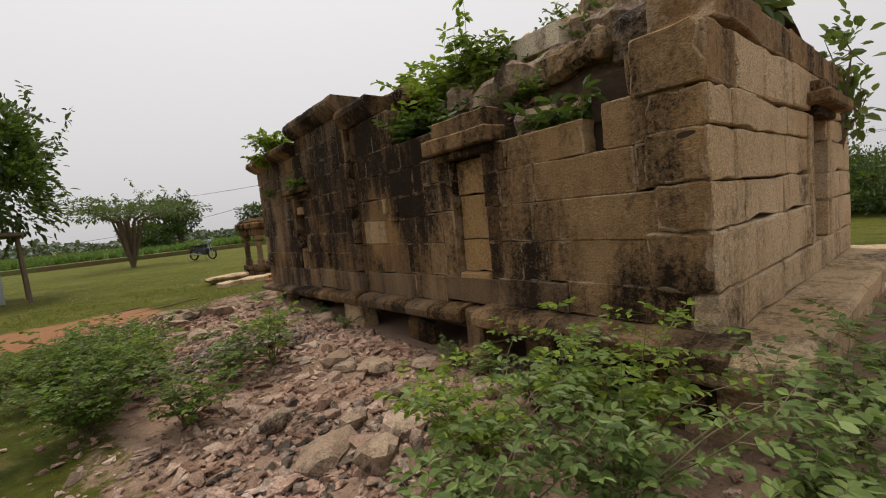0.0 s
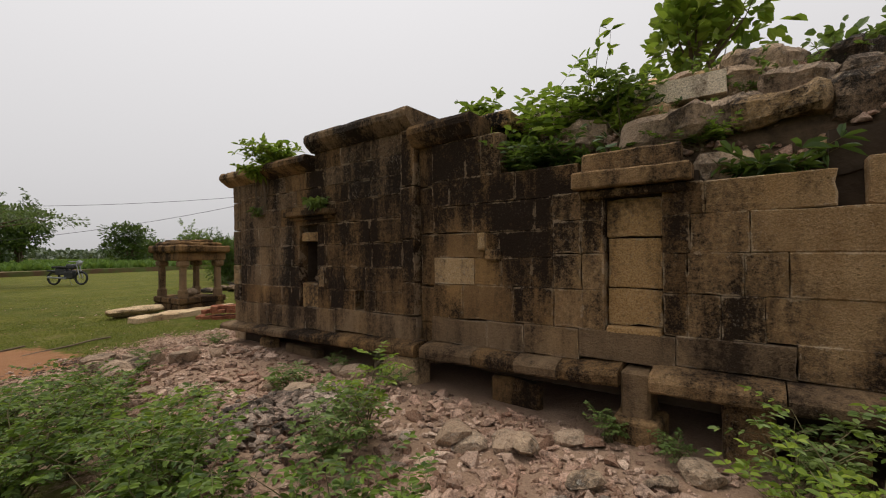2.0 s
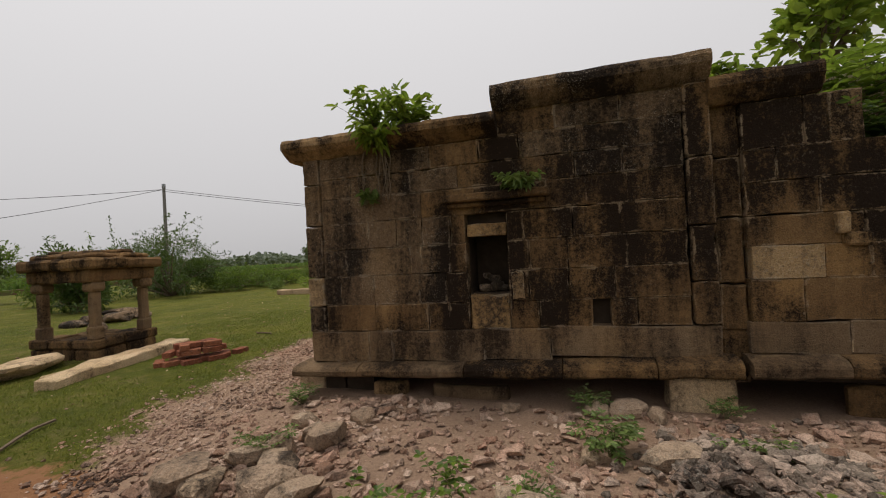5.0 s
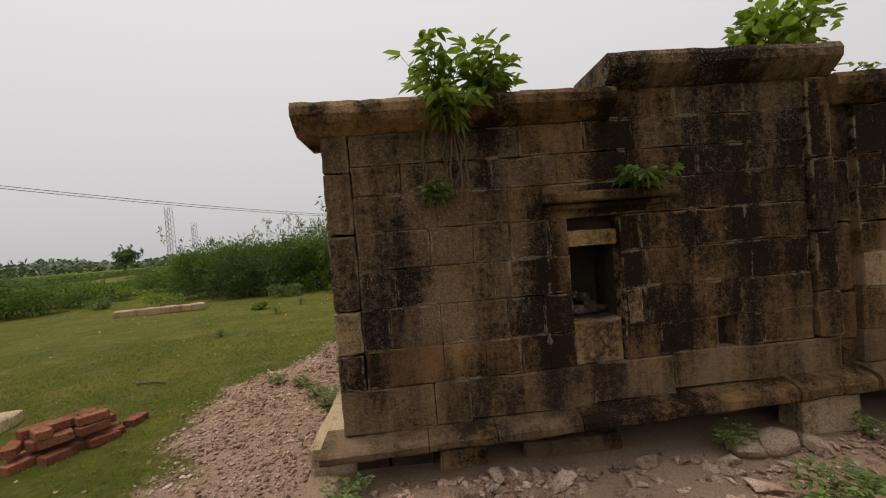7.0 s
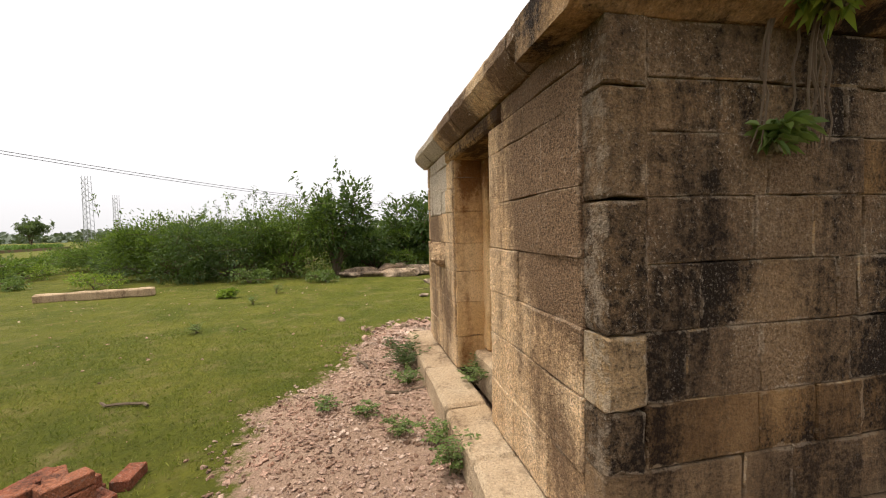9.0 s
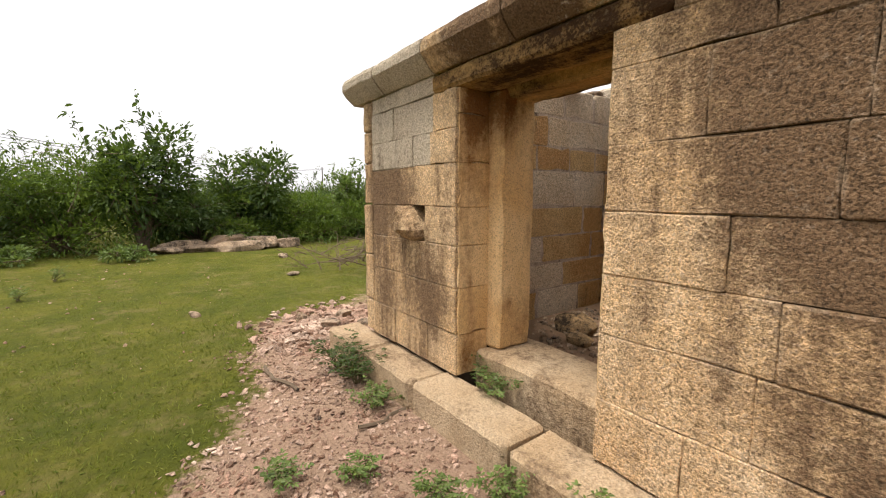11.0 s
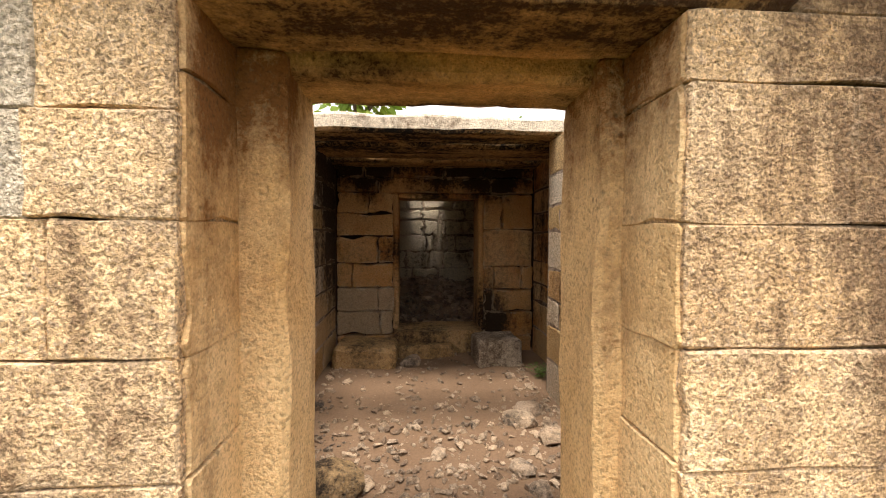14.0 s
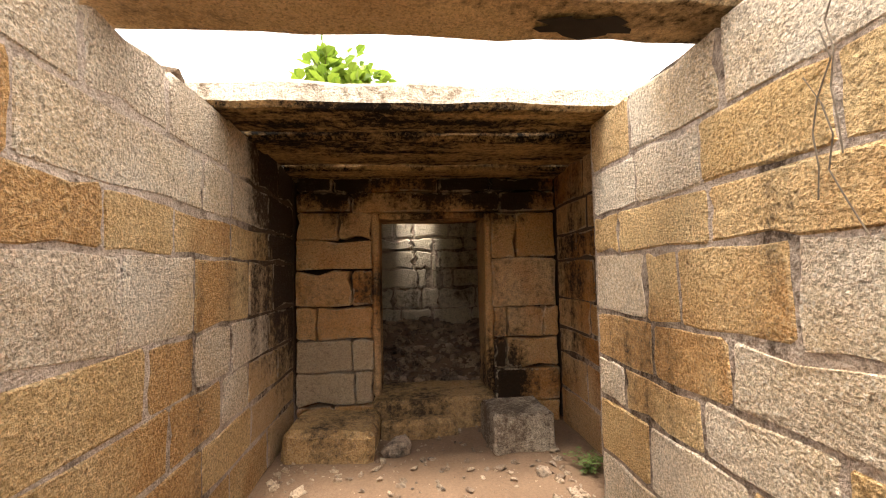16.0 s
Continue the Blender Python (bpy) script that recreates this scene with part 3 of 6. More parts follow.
def side_stone(u, z):
    if z < 0.62:
        return STONE_PLAIN
    if (u < 1.5 and z > 0.95) or (2.3 < u < 3.3 and z > 1.85):
        return STONE_LICHEN
    if u > 5.86:
        return STONE_MID
    if (3.74 < u < 4.2 and 0.98 < z < 1.2) or (0.35 < u < 0.95 and 0.86 < z < 1.12) or (6.2 < u < 6.3 and z < 1.1):
        return STONE_CHIP if u > 1 else STONE_MID
    if (4.95 < u < 5.3 and z > 0.6) or (4.25 < u < 4.5 and z > 1.9):
        return STONE_MID
    return None


RISE_U = (0.0, 2.3, 3.4, 4.7, 5.1, 5.7, 6.9)
BASE_TOP = (0.588, 0.632, 0.658, 0.688, 0.692, 0.704, 0.73)
BASE_FOOT = (0.295, 0.372, 0.425, 0.455, 0.462, 0.51, 0.52)
PLINTH_FOOT = (0.195, 0.25, 0.285, 0.32, 0.335, 0.365, 0.375)


def climb(u, z):
    """The base course is not level: it climbs towards the rear, and the courses over it take that up."""
    foot, top = np.interp(u, RISE_U, BASE_FOOT), np.interp(u, RISE_U, BASE_TOP)
    return float(np.interp(z, (0.34, 0.605, 1.0, 9.0), (foot, top, 1.0, 9.0)))


E_ROWS = [
    (0.34, 0.605, 0.005, 3.52, [0.62, 0.86, 1.72, 2.28]), (0.34, 0.605, 3.70, 7.08, [4.30, 4.64, 5.09, 5.73, 6.34]),
    (0.605, 0.85, 0.18, 3.33, [0.70, 0.98, 1.22, 1.42, 2.2, 2.62, 2.95]), (0.605, 0.98, 3.72, 4.9, [4.05, 4.55]), (0.605, 0.98, 4.9, 7.08, [5.12, 5.28, 5.66, 5.80, 5.98, 6.2]),
    (0.85, 1.12, 0.18, 3.33, [0.36, 0.70, 1.15, 1.40, 2.12, 2.45, 2.8]), (0.98, 1.22, 3.74, 4.9, [4.18, 4.44, 4.72]), (0.98, 1.25, 4.9, 7.08, [5.12, 5.28, 5.66, 5.80, 6.1, 6.31]),
    (1.12, 1.375, 0.18, 3.33, [0.42, 1.08, 1.18, 1.45, 2.14, 2.45, 2.9]), (1.22, 1.44, 3.72, 4.9, [4.28, 4.42]),
    (1.375, 1.625, 0.18, 3.33, [0.66, 0.95, 1.2, 1.46, 2.1, 2.5, 2.86]), (1.44, 1.69, 3.72, 4.9, [4.17, 4.75]), (1.25, 1.50, 4.9, 7.08, [5.12, 5.28, 5.66, 5.82, 6.13, 6.82]),
    (1.625, 1.86, 0.18, 3.33, [0.72, 1.2, 2.3, 2.62, 2.93]), (1.69, 1.93, 3.72, 5.1, [3.92, 4.58]), (1.50, 1.71, 4.9, 6.52, [5.12, 5.28, 5.66, 5.9]), (1.50, 1.76, 6.64, 7.08, []),
    (1.86, 2.06, 0.18, 3.33, [0.5, 1.1, 1.55, 2.05, 2.54, 2.9]), (1.93, 2.28, 3.72, 4.45, [4.1, 4.25]),
    (2.06, 2.27, 0.18, 3.33, [0.8, 1.3, 1.75, 2.1, 2.6]), (2.27, 2.48, 1.92, 3.5, [2.4, 2.9]),
]
masonry(wall_east, "+x", 0.0, E_ROWS, STONE_DARK, 5, depth=D, gap=0.0015, proud=0.007, chamfer=0.004, jit=0.0028, chips=STONE_CHIP, special=side_stone, warp=climb, holes=[(1.60, 1.96, 0.61, 1.55), (5.28, 5.66, 0.62, 1.65), (2.62, 2.76, 0.64, 0.8)])
masonry(wall_east, "+x", 0.022, [(a, b, 0.0, 0.18, []) for a, b in ((0.605, 0.84), (1.12, 1.62), (1.62, 2.02), (2.02, 2.27))], STONE_LICHEN, 8, depth=0.15, warp=climb)
masonry(wall_east, "+x", 0.022, [(0.84, 1.12, 0.0, 0.18, [])], STONE_CHIP, 9, depth=0.15)
masonry(wall_east, "+x", 0.03, [(a, b, 3.34, 3.52, []) for a, b in ((0.605, 0.98), (0.98, 1.4), (1.4, 1.92), (1.92, 2.48))], STONE_DARK, 10, depth=0.16, warp=climb)
masonry(wall_east, "+x", 0.028, [(a, b, 6.86 + d, 7.175, []) for a, b, d in ((0.71, 1.025, 0.0), (1.025, 1.264, 0.06), (1.264, 1.53, 0.02), (1.53, 1.728, 0.04), (1.728, 2.03, -0.04))], STONE_MID, 34, depth=0.12, jit=0.009)
# the small walled-up window and the tall blind niche
masonry(wall_east, "+x", -0.04, [(0.61, 0.92, 1.605, 1.955, []), (1.42, 1.54, 1.605, 1.955, [])], STONE_OCHRE, 11, depth=0.2, gap=0.004)
masonry(wall_east, "+x", -0.075, [(0.73, 1.0, 5.285, 5.655, []), (1.0, 1.36, 5.285, 5.655, []), (1.36, 1.64, 5.285, 5.655, [])], STONE_OCHRE, 12, depth=0.06)
masonry(wall_east, "+x", 0.01, [(0.86, 1.12, 1.97, 2.10, [])], STONE_CHIP, 13, depth=0.14)
for y0, y1, z0, z1, out in ((1.46, 2.29, 1.68, 1.72, 0.06), (1.42, 2.33, 1.722, 1.79, 0.12), (5.13, 5.80, 1.65, 1.71, 0.06), (5.09, 5.84, 1.712, 1.83, 0.13), (5.14, 5.78, 1.832, 1.97, 0.05)):
    part("lintel", rough_box(-0.1, out, y0, y1, z0, z1, 0.09, 0.009, y0, 0.012), STONE_MID if y0 > 5 else STONE_DARK, wall_east)
part("niche_sill", rough_box(-0.12, 0.004, 5.29, 5.65, 0.68, 0.735, 0.08, 0.006, 6, 0.012), STONE_OCHRE, wall_east)
part("broken_stub", rough_box(-0.05, 0.055, 4.235, 4.31, 1.28, 1.43, 0.035, 0.014, 3, 0.012), STONE_CHIP, wall_east)
part("broken_stub", rough_box(-0.05, 0.03, 4.30, 4.45, 1.20, 1.29, 0.05, 0.014, 7, 0.015), STONE_MID, wall_east)
masonry(wall_east, "+x", -0.05, [(a, b, 3.525, 3.715, []) for a, b in ((0.2, 0.6), (0.6, 0.95), (0.95, 1.45), (1.45, 1.9), (1.9, 2.3))], STONE_DARK, 14, depth=0.1)


def moulding(parent, name, profile, run, u0, u1, at, material, seed, cuts=0.12):
    """A run of moulded stone: a profile (out, z) drawn along a wall, with worn edges."""
    n = max(2, int((u1 - u0) / cuts))
    V, F, m = [], [], len(profile(u0) if callable(profile) else profile)
    for i in range(n + 1):
        u = u0 + (u1 - u0) * i / n
        for o, z in (profile(u) if callable(profile) else profile):
            q = noise.noise_vector((u * 5 + seed, o * 9, z * 9)) * 0.010 + noise.noise_vector((u * 17, o * 20, z * 20 + seed)) * 0.006
            V.append((at + o + q.x, u + q.y * (0 < i < n), z + q.z) if run == "y" else (u + q.y * (0 < i < n), at - o - q.x, z + q.z))
    for i in range(n):
        for j in range(m):
            k = (j + 1) % m
            f = (i * m + j, i * m + k, (i + 1) * m + k, (i + 1) * m + j)
            F.append(f if run == "x" else f[::-1])
    F += [tuple(range(m))[:: 1 if run == "y" else -1], tuple(n * m + j for j in range(m))[:: -1 if run == "y" else 1]]
    return part(name, mesh_of(name, V, F), material, parent)


def cornice(z, h, out):
    return [(-0.45, z), (0.02, z), (0.05, z + h * 0.12), (out * 0.75, z + h * 0.35), (out, z + h * 0.55), (out, z + h * 0.82), (out * 0.86, z + h), (-0.45, z + h)]


for u0, u1, c in ((-0.135, 0.715, STONE_MID), (0.708, 1.31, STONE_DARK), (1.302, 1.93, STONE_DARK)):
    moulding(wall_east, "cornice", cornice(2.265, 0.185, 0.16), "y", u0, u1, 0.0, c, u0, cuts=0.07)
for u0, u1 in ((1.90, 2.56), (2.552, 3.11), (3.10, 3.52)):
    moulding(wall_east, "cornice", cornice(2.47, 0.2, 0.14), "y", u0, u1, 0.0, STONE_LICHEN, u0 * 3, cuts=0.07)
moulding(wall_east, "cornice", cornice(2.28, 0.2, 0.11), "y", 3.50, 4.20, -0.004, STONE_DARK, 31)
def plinth(u, out):
    """Profile of the plinth moulding at a place along the wall: a flat nose under a sloping top."""
    low, top = np.interp(u, RISE_U, PLINTH_FOOT), np.interp(u, RISE_U, BASE_FOOT) - 0.002
    h = top - low
    return [(-0.15, low + 0.015), (out - 0.02, low), (out, low + 0.018), (out + 0.004, low + h * 0.55), (out - 0.012, low + h * 0.72), (out - 0.045, low + h * 0.86), (0.018, top), (-0.15, top)]


for u0, u1, out, m in ((-0.13, 0.55, 0.165, STONE_PLAIN), (0.556, 0.99, 0.16, STONE_PLAIN), (0.996, 1.55, 0.165, STONE_PLAIN), (1.558, 2.36, 0.16, STONE_DARK), (2.366, 3.04, 0.16, STONE_DARK), (3.048, 3.60, 0.165, STONE_DARK),
        (3.66, 4.22, 0.15, STONE_PLAIN), (4.228, 4.62, 0.15, STONE_DARK), (4.626, 4.97, 0.155, STONE_PLAIN), (4.976, 5.40, 0.15, STONE_DARK), (5.60, 6.28, 0.2, STONE_MID), (6.288, 7.27, 0.195, STONE_PLAIN)):
    moulding(wall_east, "plinth_stone", lambda u, out=out: plinth(u, out), "y", u0, u1, 0.0, m, u0 * 7, cuts=0.07)
for y0, y1, z1, out, m in ((3.13, 3.57, 0.272, 0.09, STONE_PALE), (5.405, 5.595, 0.46, 0.1, STONE_PLAIN), (5.36, 5.66, 0.16, 0.16, STONE_MID), (5.98, 6.24, 0.36, 0.06, STONE_MID), (6.3, 6.62, 0.25, 0.10, STONE_MID), (6.75, 7.2, 0.36, 0.08, STONE_MID), (0.62, 0.95, 0.12, -0.02, STONE_MID), (1.2, 1.9, 0.1, -0.04, STONE_PLAIN), (4.3, 4.75, 0.2, -0.05, STONE_DARK)):
    part("footing_stone", rough_box(-0.14, out, y0, y1, -0.16, z1, 0.12, 0.012, y0), m, wall_east)

# front
FRONT_ROWS = [
    (0.24, 0.53, -3.57, -2.37, [-3.2, -2.72]), (0.53, 0.85, -3.57, -2.37, [-3.02]), (0.85, 1.135, -3.57, -2.37, [-3.06]), (1.135, 1.396, -3.57, -2.37, [-3.10, -2.74]),
    (1.396, 1.68, -3.57, -2.37, [-2.62]), (1.68, 1.90, -3.57, -2.37, [-3.12, -2.90, -2.66]), (1.90, 2.15, -3.57, -2.37, [-3.2, -2.64]), (2.15, 2.275, -3.57, -2.62, [-3.1]),
    (0.22, 0.53, -1.29, -0.13, [-0.9, -0.45]), (0.53, 0.845, -1.29, -0.13, [-0.68]), (0.845, 1.12, -1.29, -0.13, [-0.63]), (1.12, 1.395, -1.29, -0.13, [-0.80]), (1.395, 1.68, -1.29, -0.13, [-0.52]),
    (1.68, 1.99, -1.29, -0.13, [-0.9, -0.48]), (1.99, 2.15, -1.29, -0.13, [-0.72]), (2.15, 2.275, -1.05, -0.13, [-0.6]),
]


def front_stone(u, z):
    if u < -2.7 and z > 1.66:
        return STONE_GREY
    return STONE_CRUST if z > 2.1 else None


masonry(wall_south, "-y", 0.0, FRONT_ROWS, STONE_FRONT, 15, depth=0.285, gap=0.0008, jit=0.0032, chamfer=0.004, special=front_stone, holes=[(-3.10, -2.74, 1.135, 1.396)])
masonry(wall_south, "-y", -0.004, [(a, b, -3.74, -3.575, []) for a, b in ((0.24, 0.53), (0.53, 0.95), (0.95, 1.396), (1.396, 1.75), (1.75, 2.02), (2.02, 2.275))], STONE_FRONT, 16, depth=0.28)
REVEAL = [0.24, 0.53, 0.85, 1.135, 1.396, 1.68, 1.99, 2.15]
for face, at in (("+x", -2.364), ("-x", -1.296)):
    masonry(wall_south, face, at, [(a, b, 0.012, 0.285, []) for a, b in zip(REVEAL, REVEAL[1:])], STONE_JAMB, 18, depth=0.02, gap=0.001, proud=0.004, jit=0.005, chamfer=0.004)
knob = rough_box(-3.10, -2.80, -0.13, 0.1, 1.13, 1.39, 0.04, 0.022, 5, 0.03)
for v in knob.verts:  # broken away towards the upper corner and the underside
    k = max(0.0, (v.co.x + 2.95) / 0.15) * max(0.0, (v.co.z - 1.24) / 0.15)
    v.co.x -= 0.11 * k
    v.co.y += 0.07 * k + 0.12 * max(0.0, (1.2 - v.co.z) / 0.08) * (v.co.y < 0) + 0.08 * max(0.0, (-2.98 - v.co.x) / 0.12) * (v.co.y < 0)
part("broken_bracket", knob, STONE_FRONT, wall_south)
for u0, u1 in ((-3.88, -3.3), (-3.29, -2.6), (-2.59, -1.85), (-1.84, -1.2), (-1.19, -0.6), (-0.59, -0.03)):
    moulding(wall_south, "cornice", cornice(2.275, 0.205, 0.13), "x", u0, u1, 0.0, STONE_GREY if u0 < -2.7 else STONE_CRUST, u0 * 5, cuts=0.06)
for x0, x1, z1 in ((-4.06, -3.3, 0.205), (-3.295, -2.52, 0.21), (-2.515, -1.62, 0.22), (-1.60, -0.9, 0.21), (-0.895, -0.12, 0.205)):
    part("ledge_stone", rough_box(x0, x1, -0.27, 0.06, -0.12, z1, 0.1, 0.012, x0, 0.025), STONE_LEDGE, wall_south)
doorway = empty_at("doorway", -1.82, 0.4, 0.4, "worn orange stone doorway with jambs, lintel and sill", "doorway")
doorway["kind"] = "structure"
doorway.matrix_basis = Matrix()
part("sill", rough_box(-2.38, -1.28, 0.17, 0.66, 0.06, 0.40, 0.1, 0.010, 2, 0.025), STONE_LEDGE, doorway)
part("jamb", rough_box(-2.385, -2.235, 0.270, 0.58, 0.40, 2.16, 0.08, 0.017, 12, 0.02), STONE_JAMB, doorway)
part("jamb", rough_box(-1.365, -1.275, 0.270, 0.58, 0.40, 2.16, 0.08, 0.017, 17, 0.02), STONE_JAMB, doorway)
part("lintel", rough_box(-2.64, -1.04, -0.012, 0.31, 2.155, 2.272, 0.1, 0.012, 23, 0.02), STONE_LINTEL, doorway)
part("frame_head", rough_box(-2.40, -1.26, 0.315, 0.60, 2.10, 2.27, 0.08, 0.014, 29, 0.02), STONE_LINTEL, doorway)

# chamber


RIGHT_ROWS = [
    (2.15, 2.45, 0.58, 3.83, [1.0, 1.574, 2.161, 2.72, 3.25]), (1.90, 2.15, 0.58, 3.83, [0.78, 1.2, 1.693, 2.127, 2.6, 3.2]), (1.69, 1.90, 0.58, 3.83, [1.08, 1.667, 2.3, 2.9, 3.4]),
    (1.373, 1.69, 0.58, 3.83, [0.86, 1.35, 1.847, 2.077, 2.489, 3.1]), (1.13, 1.373, 0.58, 3.83, [1.05, 1.598, 2.04, 2.55, 3.2]), (0.92, 1.13, 0.58, 3.83, [0.8, 1.25, 1.749, 2.3, 3.0]),
    (0.62, 0.92, 0.58, 3.83, [1.1, 1.55, 2.1, 2.7, 3.3]), (0.31, 0.62, 0.58, 3.83, [0.9, 1.45, 1.9, 2.5, 3.1])]
LEFT_ROWS = [
    (2.175, 2.45, 0.58, 3.83, [0.95, 1.548, 2.0, 2.54, 3.0, 3.42]), (1.91, 2.175, 0.58, 3.83, [0.9, 1.338, 2.285, 2.62, 3.2]), (1.70, 1.91, 0.58, 3.83, [1.2, 1.655, 2.05, 2.6, 3.2]),
    (1.365, 1.70, 0.58, 3.83, [1.15, 1.74, 2.22, 2.85, 3.3]), (1.105, 1.365, 0.58, 3.83, [0.95, 1.884, 2.225, 2.61, 3.2]), (0.85, 1.105, 0.58, 3.83, [1.3, 2.03, 2.5, 2.85, 3.4]),
    (0.60, 0.85, 0.58, 3.83, [1.0, 1.6, 2.3, 2.9]), (0.31, 0.60, 0.58, 3.83, [1.25, 1.85, 2.6, 3.2])]


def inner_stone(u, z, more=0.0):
    """Cream and grey tooled stones among ochre ones; darker towards the cross wall."""
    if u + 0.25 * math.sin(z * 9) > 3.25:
        return STONE_REAR
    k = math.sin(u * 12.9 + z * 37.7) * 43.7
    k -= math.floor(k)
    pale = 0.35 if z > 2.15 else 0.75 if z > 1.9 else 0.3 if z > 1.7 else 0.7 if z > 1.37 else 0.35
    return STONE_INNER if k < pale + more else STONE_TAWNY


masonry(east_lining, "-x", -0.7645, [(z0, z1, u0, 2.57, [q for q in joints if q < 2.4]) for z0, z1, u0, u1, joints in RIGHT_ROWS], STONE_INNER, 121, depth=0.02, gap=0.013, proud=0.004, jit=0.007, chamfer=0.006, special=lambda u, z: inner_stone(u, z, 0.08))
masonry(east_lining, "-x", -0.5245, [(z0, z1, 2.6, u1, [q for q in joints if q > 2.8]) for z0, z1, u0, u1, joints in RIGHT_ROWS], STONE_BROWN, 122, depth=0.02, gap=0.013, proud=0.004, jit=0.007, chamfer=0.006)
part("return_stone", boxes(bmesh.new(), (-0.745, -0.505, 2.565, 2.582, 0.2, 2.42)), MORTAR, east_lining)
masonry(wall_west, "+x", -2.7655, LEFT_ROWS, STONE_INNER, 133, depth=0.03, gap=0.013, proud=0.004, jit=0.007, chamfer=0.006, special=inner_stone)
BACK_ROWS = [(0.22, 0.53, -2.75, -2.12, [-2.45]), (0.53, 0.80, -2.75, -2.12, [-2.27]), (0.80, 1.065, -2.75, -2.12, [-2.29]), (1.065, 1.34, -2.75, -2.12, [-2.58]), (1.34, 1.64, -2.75, -2.12, [-2.29]), (1.64, 1.90, -2.75, -2.12, []), (1.90, 2.13, -2.75, -2.12, [-2.4]),
    (0.22, 0.50, -1.10, -0.53, []), (0.50, 0.78, -1.10, -0.53, []), (0.78, 1.04, -1.10, -0.53, [-0.99]), (1.04, 1.30, -1.10, -0.53, [-0.98, -0.66]), (1.30, 1.72, -1.10, -0.53, []), (1.72, 2.12, -1.10, -0.53, [-0.88]),
    (2.13, 2.30, -2.75, -0.53, [-2.3, -1.02]), (2.30, 2.43, -2.75, -0.53, [-2.45, -2.13, -1.55, -1.1])]
masonry(wall_inner, "-y", 3.84, BACK_ROWS, STONE_BROWN, 23, depth=0.13, jit=0.008, special=lambda u, z: STONE_CREAM if u < -2.1 and 0.54 < z < 1.06 else None)
masonry(wall_back, "-y", 5.98, [(a, b, -2.74, -0.78, None) for a, b in zip((0.3, 0.6, 0.86, 1.12, 1.40, 1.66, 1.90, 2.08), (0.6, 0.86, 1.12, 1.40, 1.66, 1.90, 2.08, 2.4))], STONE_WHITE, 26, 0.42, depth=0.05, gap=0.02, jit=0.014, chamfer=0.012, holes=[(-1.56, -1.36, 1.42, 1.64), (-1.50, -1.43, 1.68, 1.80)])
for x, z in ((-1.46, 1.52), (-1.465, 1.74)):
    part("wedge_stone", rough_box(x - 0.022, x + 0.022, 5.95, 6.02, z - 0.1, z + 0.1, 0.06, 0.008, z, 0.01), STONE_WHITE, wall_back)
inner_door = empty_at("inner_doorway", 0, 0, 0, "dark stone frame and worn step of the inner doorway", "doorway")
inner_door["kind"] = "structure"
part("jamb", rough_box(-2.13, -2.065, 3.87, 4.28, 0.58, 2.13, 0.1, 0.008, 3), STONE_BROWN, inner_door)
part("jamb", rough_box(-1.155, -1.09, 3.87, 4.28, 0.58, 2.13, 0.1, 0.008, 5), STONE_BROWN, inner_door)
part("head", rough_box(-2.065, -1.155, 3.88, 4.28, 2.075, 2.13, 0.1, 0.006, 8, 0.01), STONE_BROWN, inner_door)
part("step", rough_box(-2.12, -1.10, 3.72, 4.3, 0.2, 0.585, 0.1, 0.014, 9, 0.03), STONE_OCHRE, inner_door)
part("step", rough_box(-2.05, -1.45, 3.58, 3.74, 0.2, 0.46, 0.1, 0.014, 19, 0.03), STONE_OCHRE, inner_door)
masonry(wall_north, "+y", 7.18, [(0.46, 0.71, -3.74, 0.0, [-2.9, -2.1, -1.2, -0.45]), (0.71, 1.025, -3.74, 0.0, [-3.1, -2.85, -1.3, -0.62, -0.2]), (1.025, 1.264, -3.74, 0.0, [-3.2, -2.8, -1.25, -0.5]), (1.264, 1.53, -3.74, 0.0, [-3.0, -1.35, -0.9, -0.35]), (1.53, 1.728, -3.74, 0.0, [-3.2, -1.4, -0.7, -0.3])], STONE_PALE, 24, depth=D, jit=0.008, holes=[(-2.65, -2.1, 0.74, 1.72)])
masonry(wall_north, "+y", 7.18, [(1.728, 2.03, -3.74, 0.0, [-3.1, -2.75, -1.55, -0.9, -0.42]), (2.03, 2.24, -3.6, -0.1, [-2.9, -2.2, -1.5, -0.85])], STONE_PALE, 25, depth=0.32, jit=0.009, special=lambda u, z: STONE_MID if z > 2 or u > -0.42 else None)
masonry(wall_north, "+y", 7.095, [(0.74, 1.2, -2.65, -2.1, []), (1.2, 1.72, -2.65, -2.1, [])], STONE_MID, 27, depth=0.04)
for x0, x1, y1, z0, z1 in ((-2.72, -2.02, 7.24, 1.70, 1.765), (-2.86, -1.9, 7.33, 1.767, 1.86), (-2.76, -2.0, 7.27, 1.862, 1.95)):
    part("niche_cornice", rough_box(x0, x1, 7.1, y1, z0, z1, 0.09, 0.01, z0 * 5, 0.015), STONE_MID, wall_north)
for x0, x1 in ((-2.07, -1.95), (-2.8, -2.68)):
    part("niche_post", rough_box(x0, x1, 7.1, 7.2, 0.715, 1.70, 0.12, 0.006, x0, 0.01), STONE_PALE, wall_north)
for x0, x1 in ((-4.0, -2.9), (-2.89, -1.75), (-1.74, -0.7), (-0.69, 0.17)):
    part("plinth_stone", rough_box(x0, x1, 7.0, 7.52, 0.30, 0.465, 0.12, 0.012, x0 * 3, 0.03), STONE_PALE, wall_north)
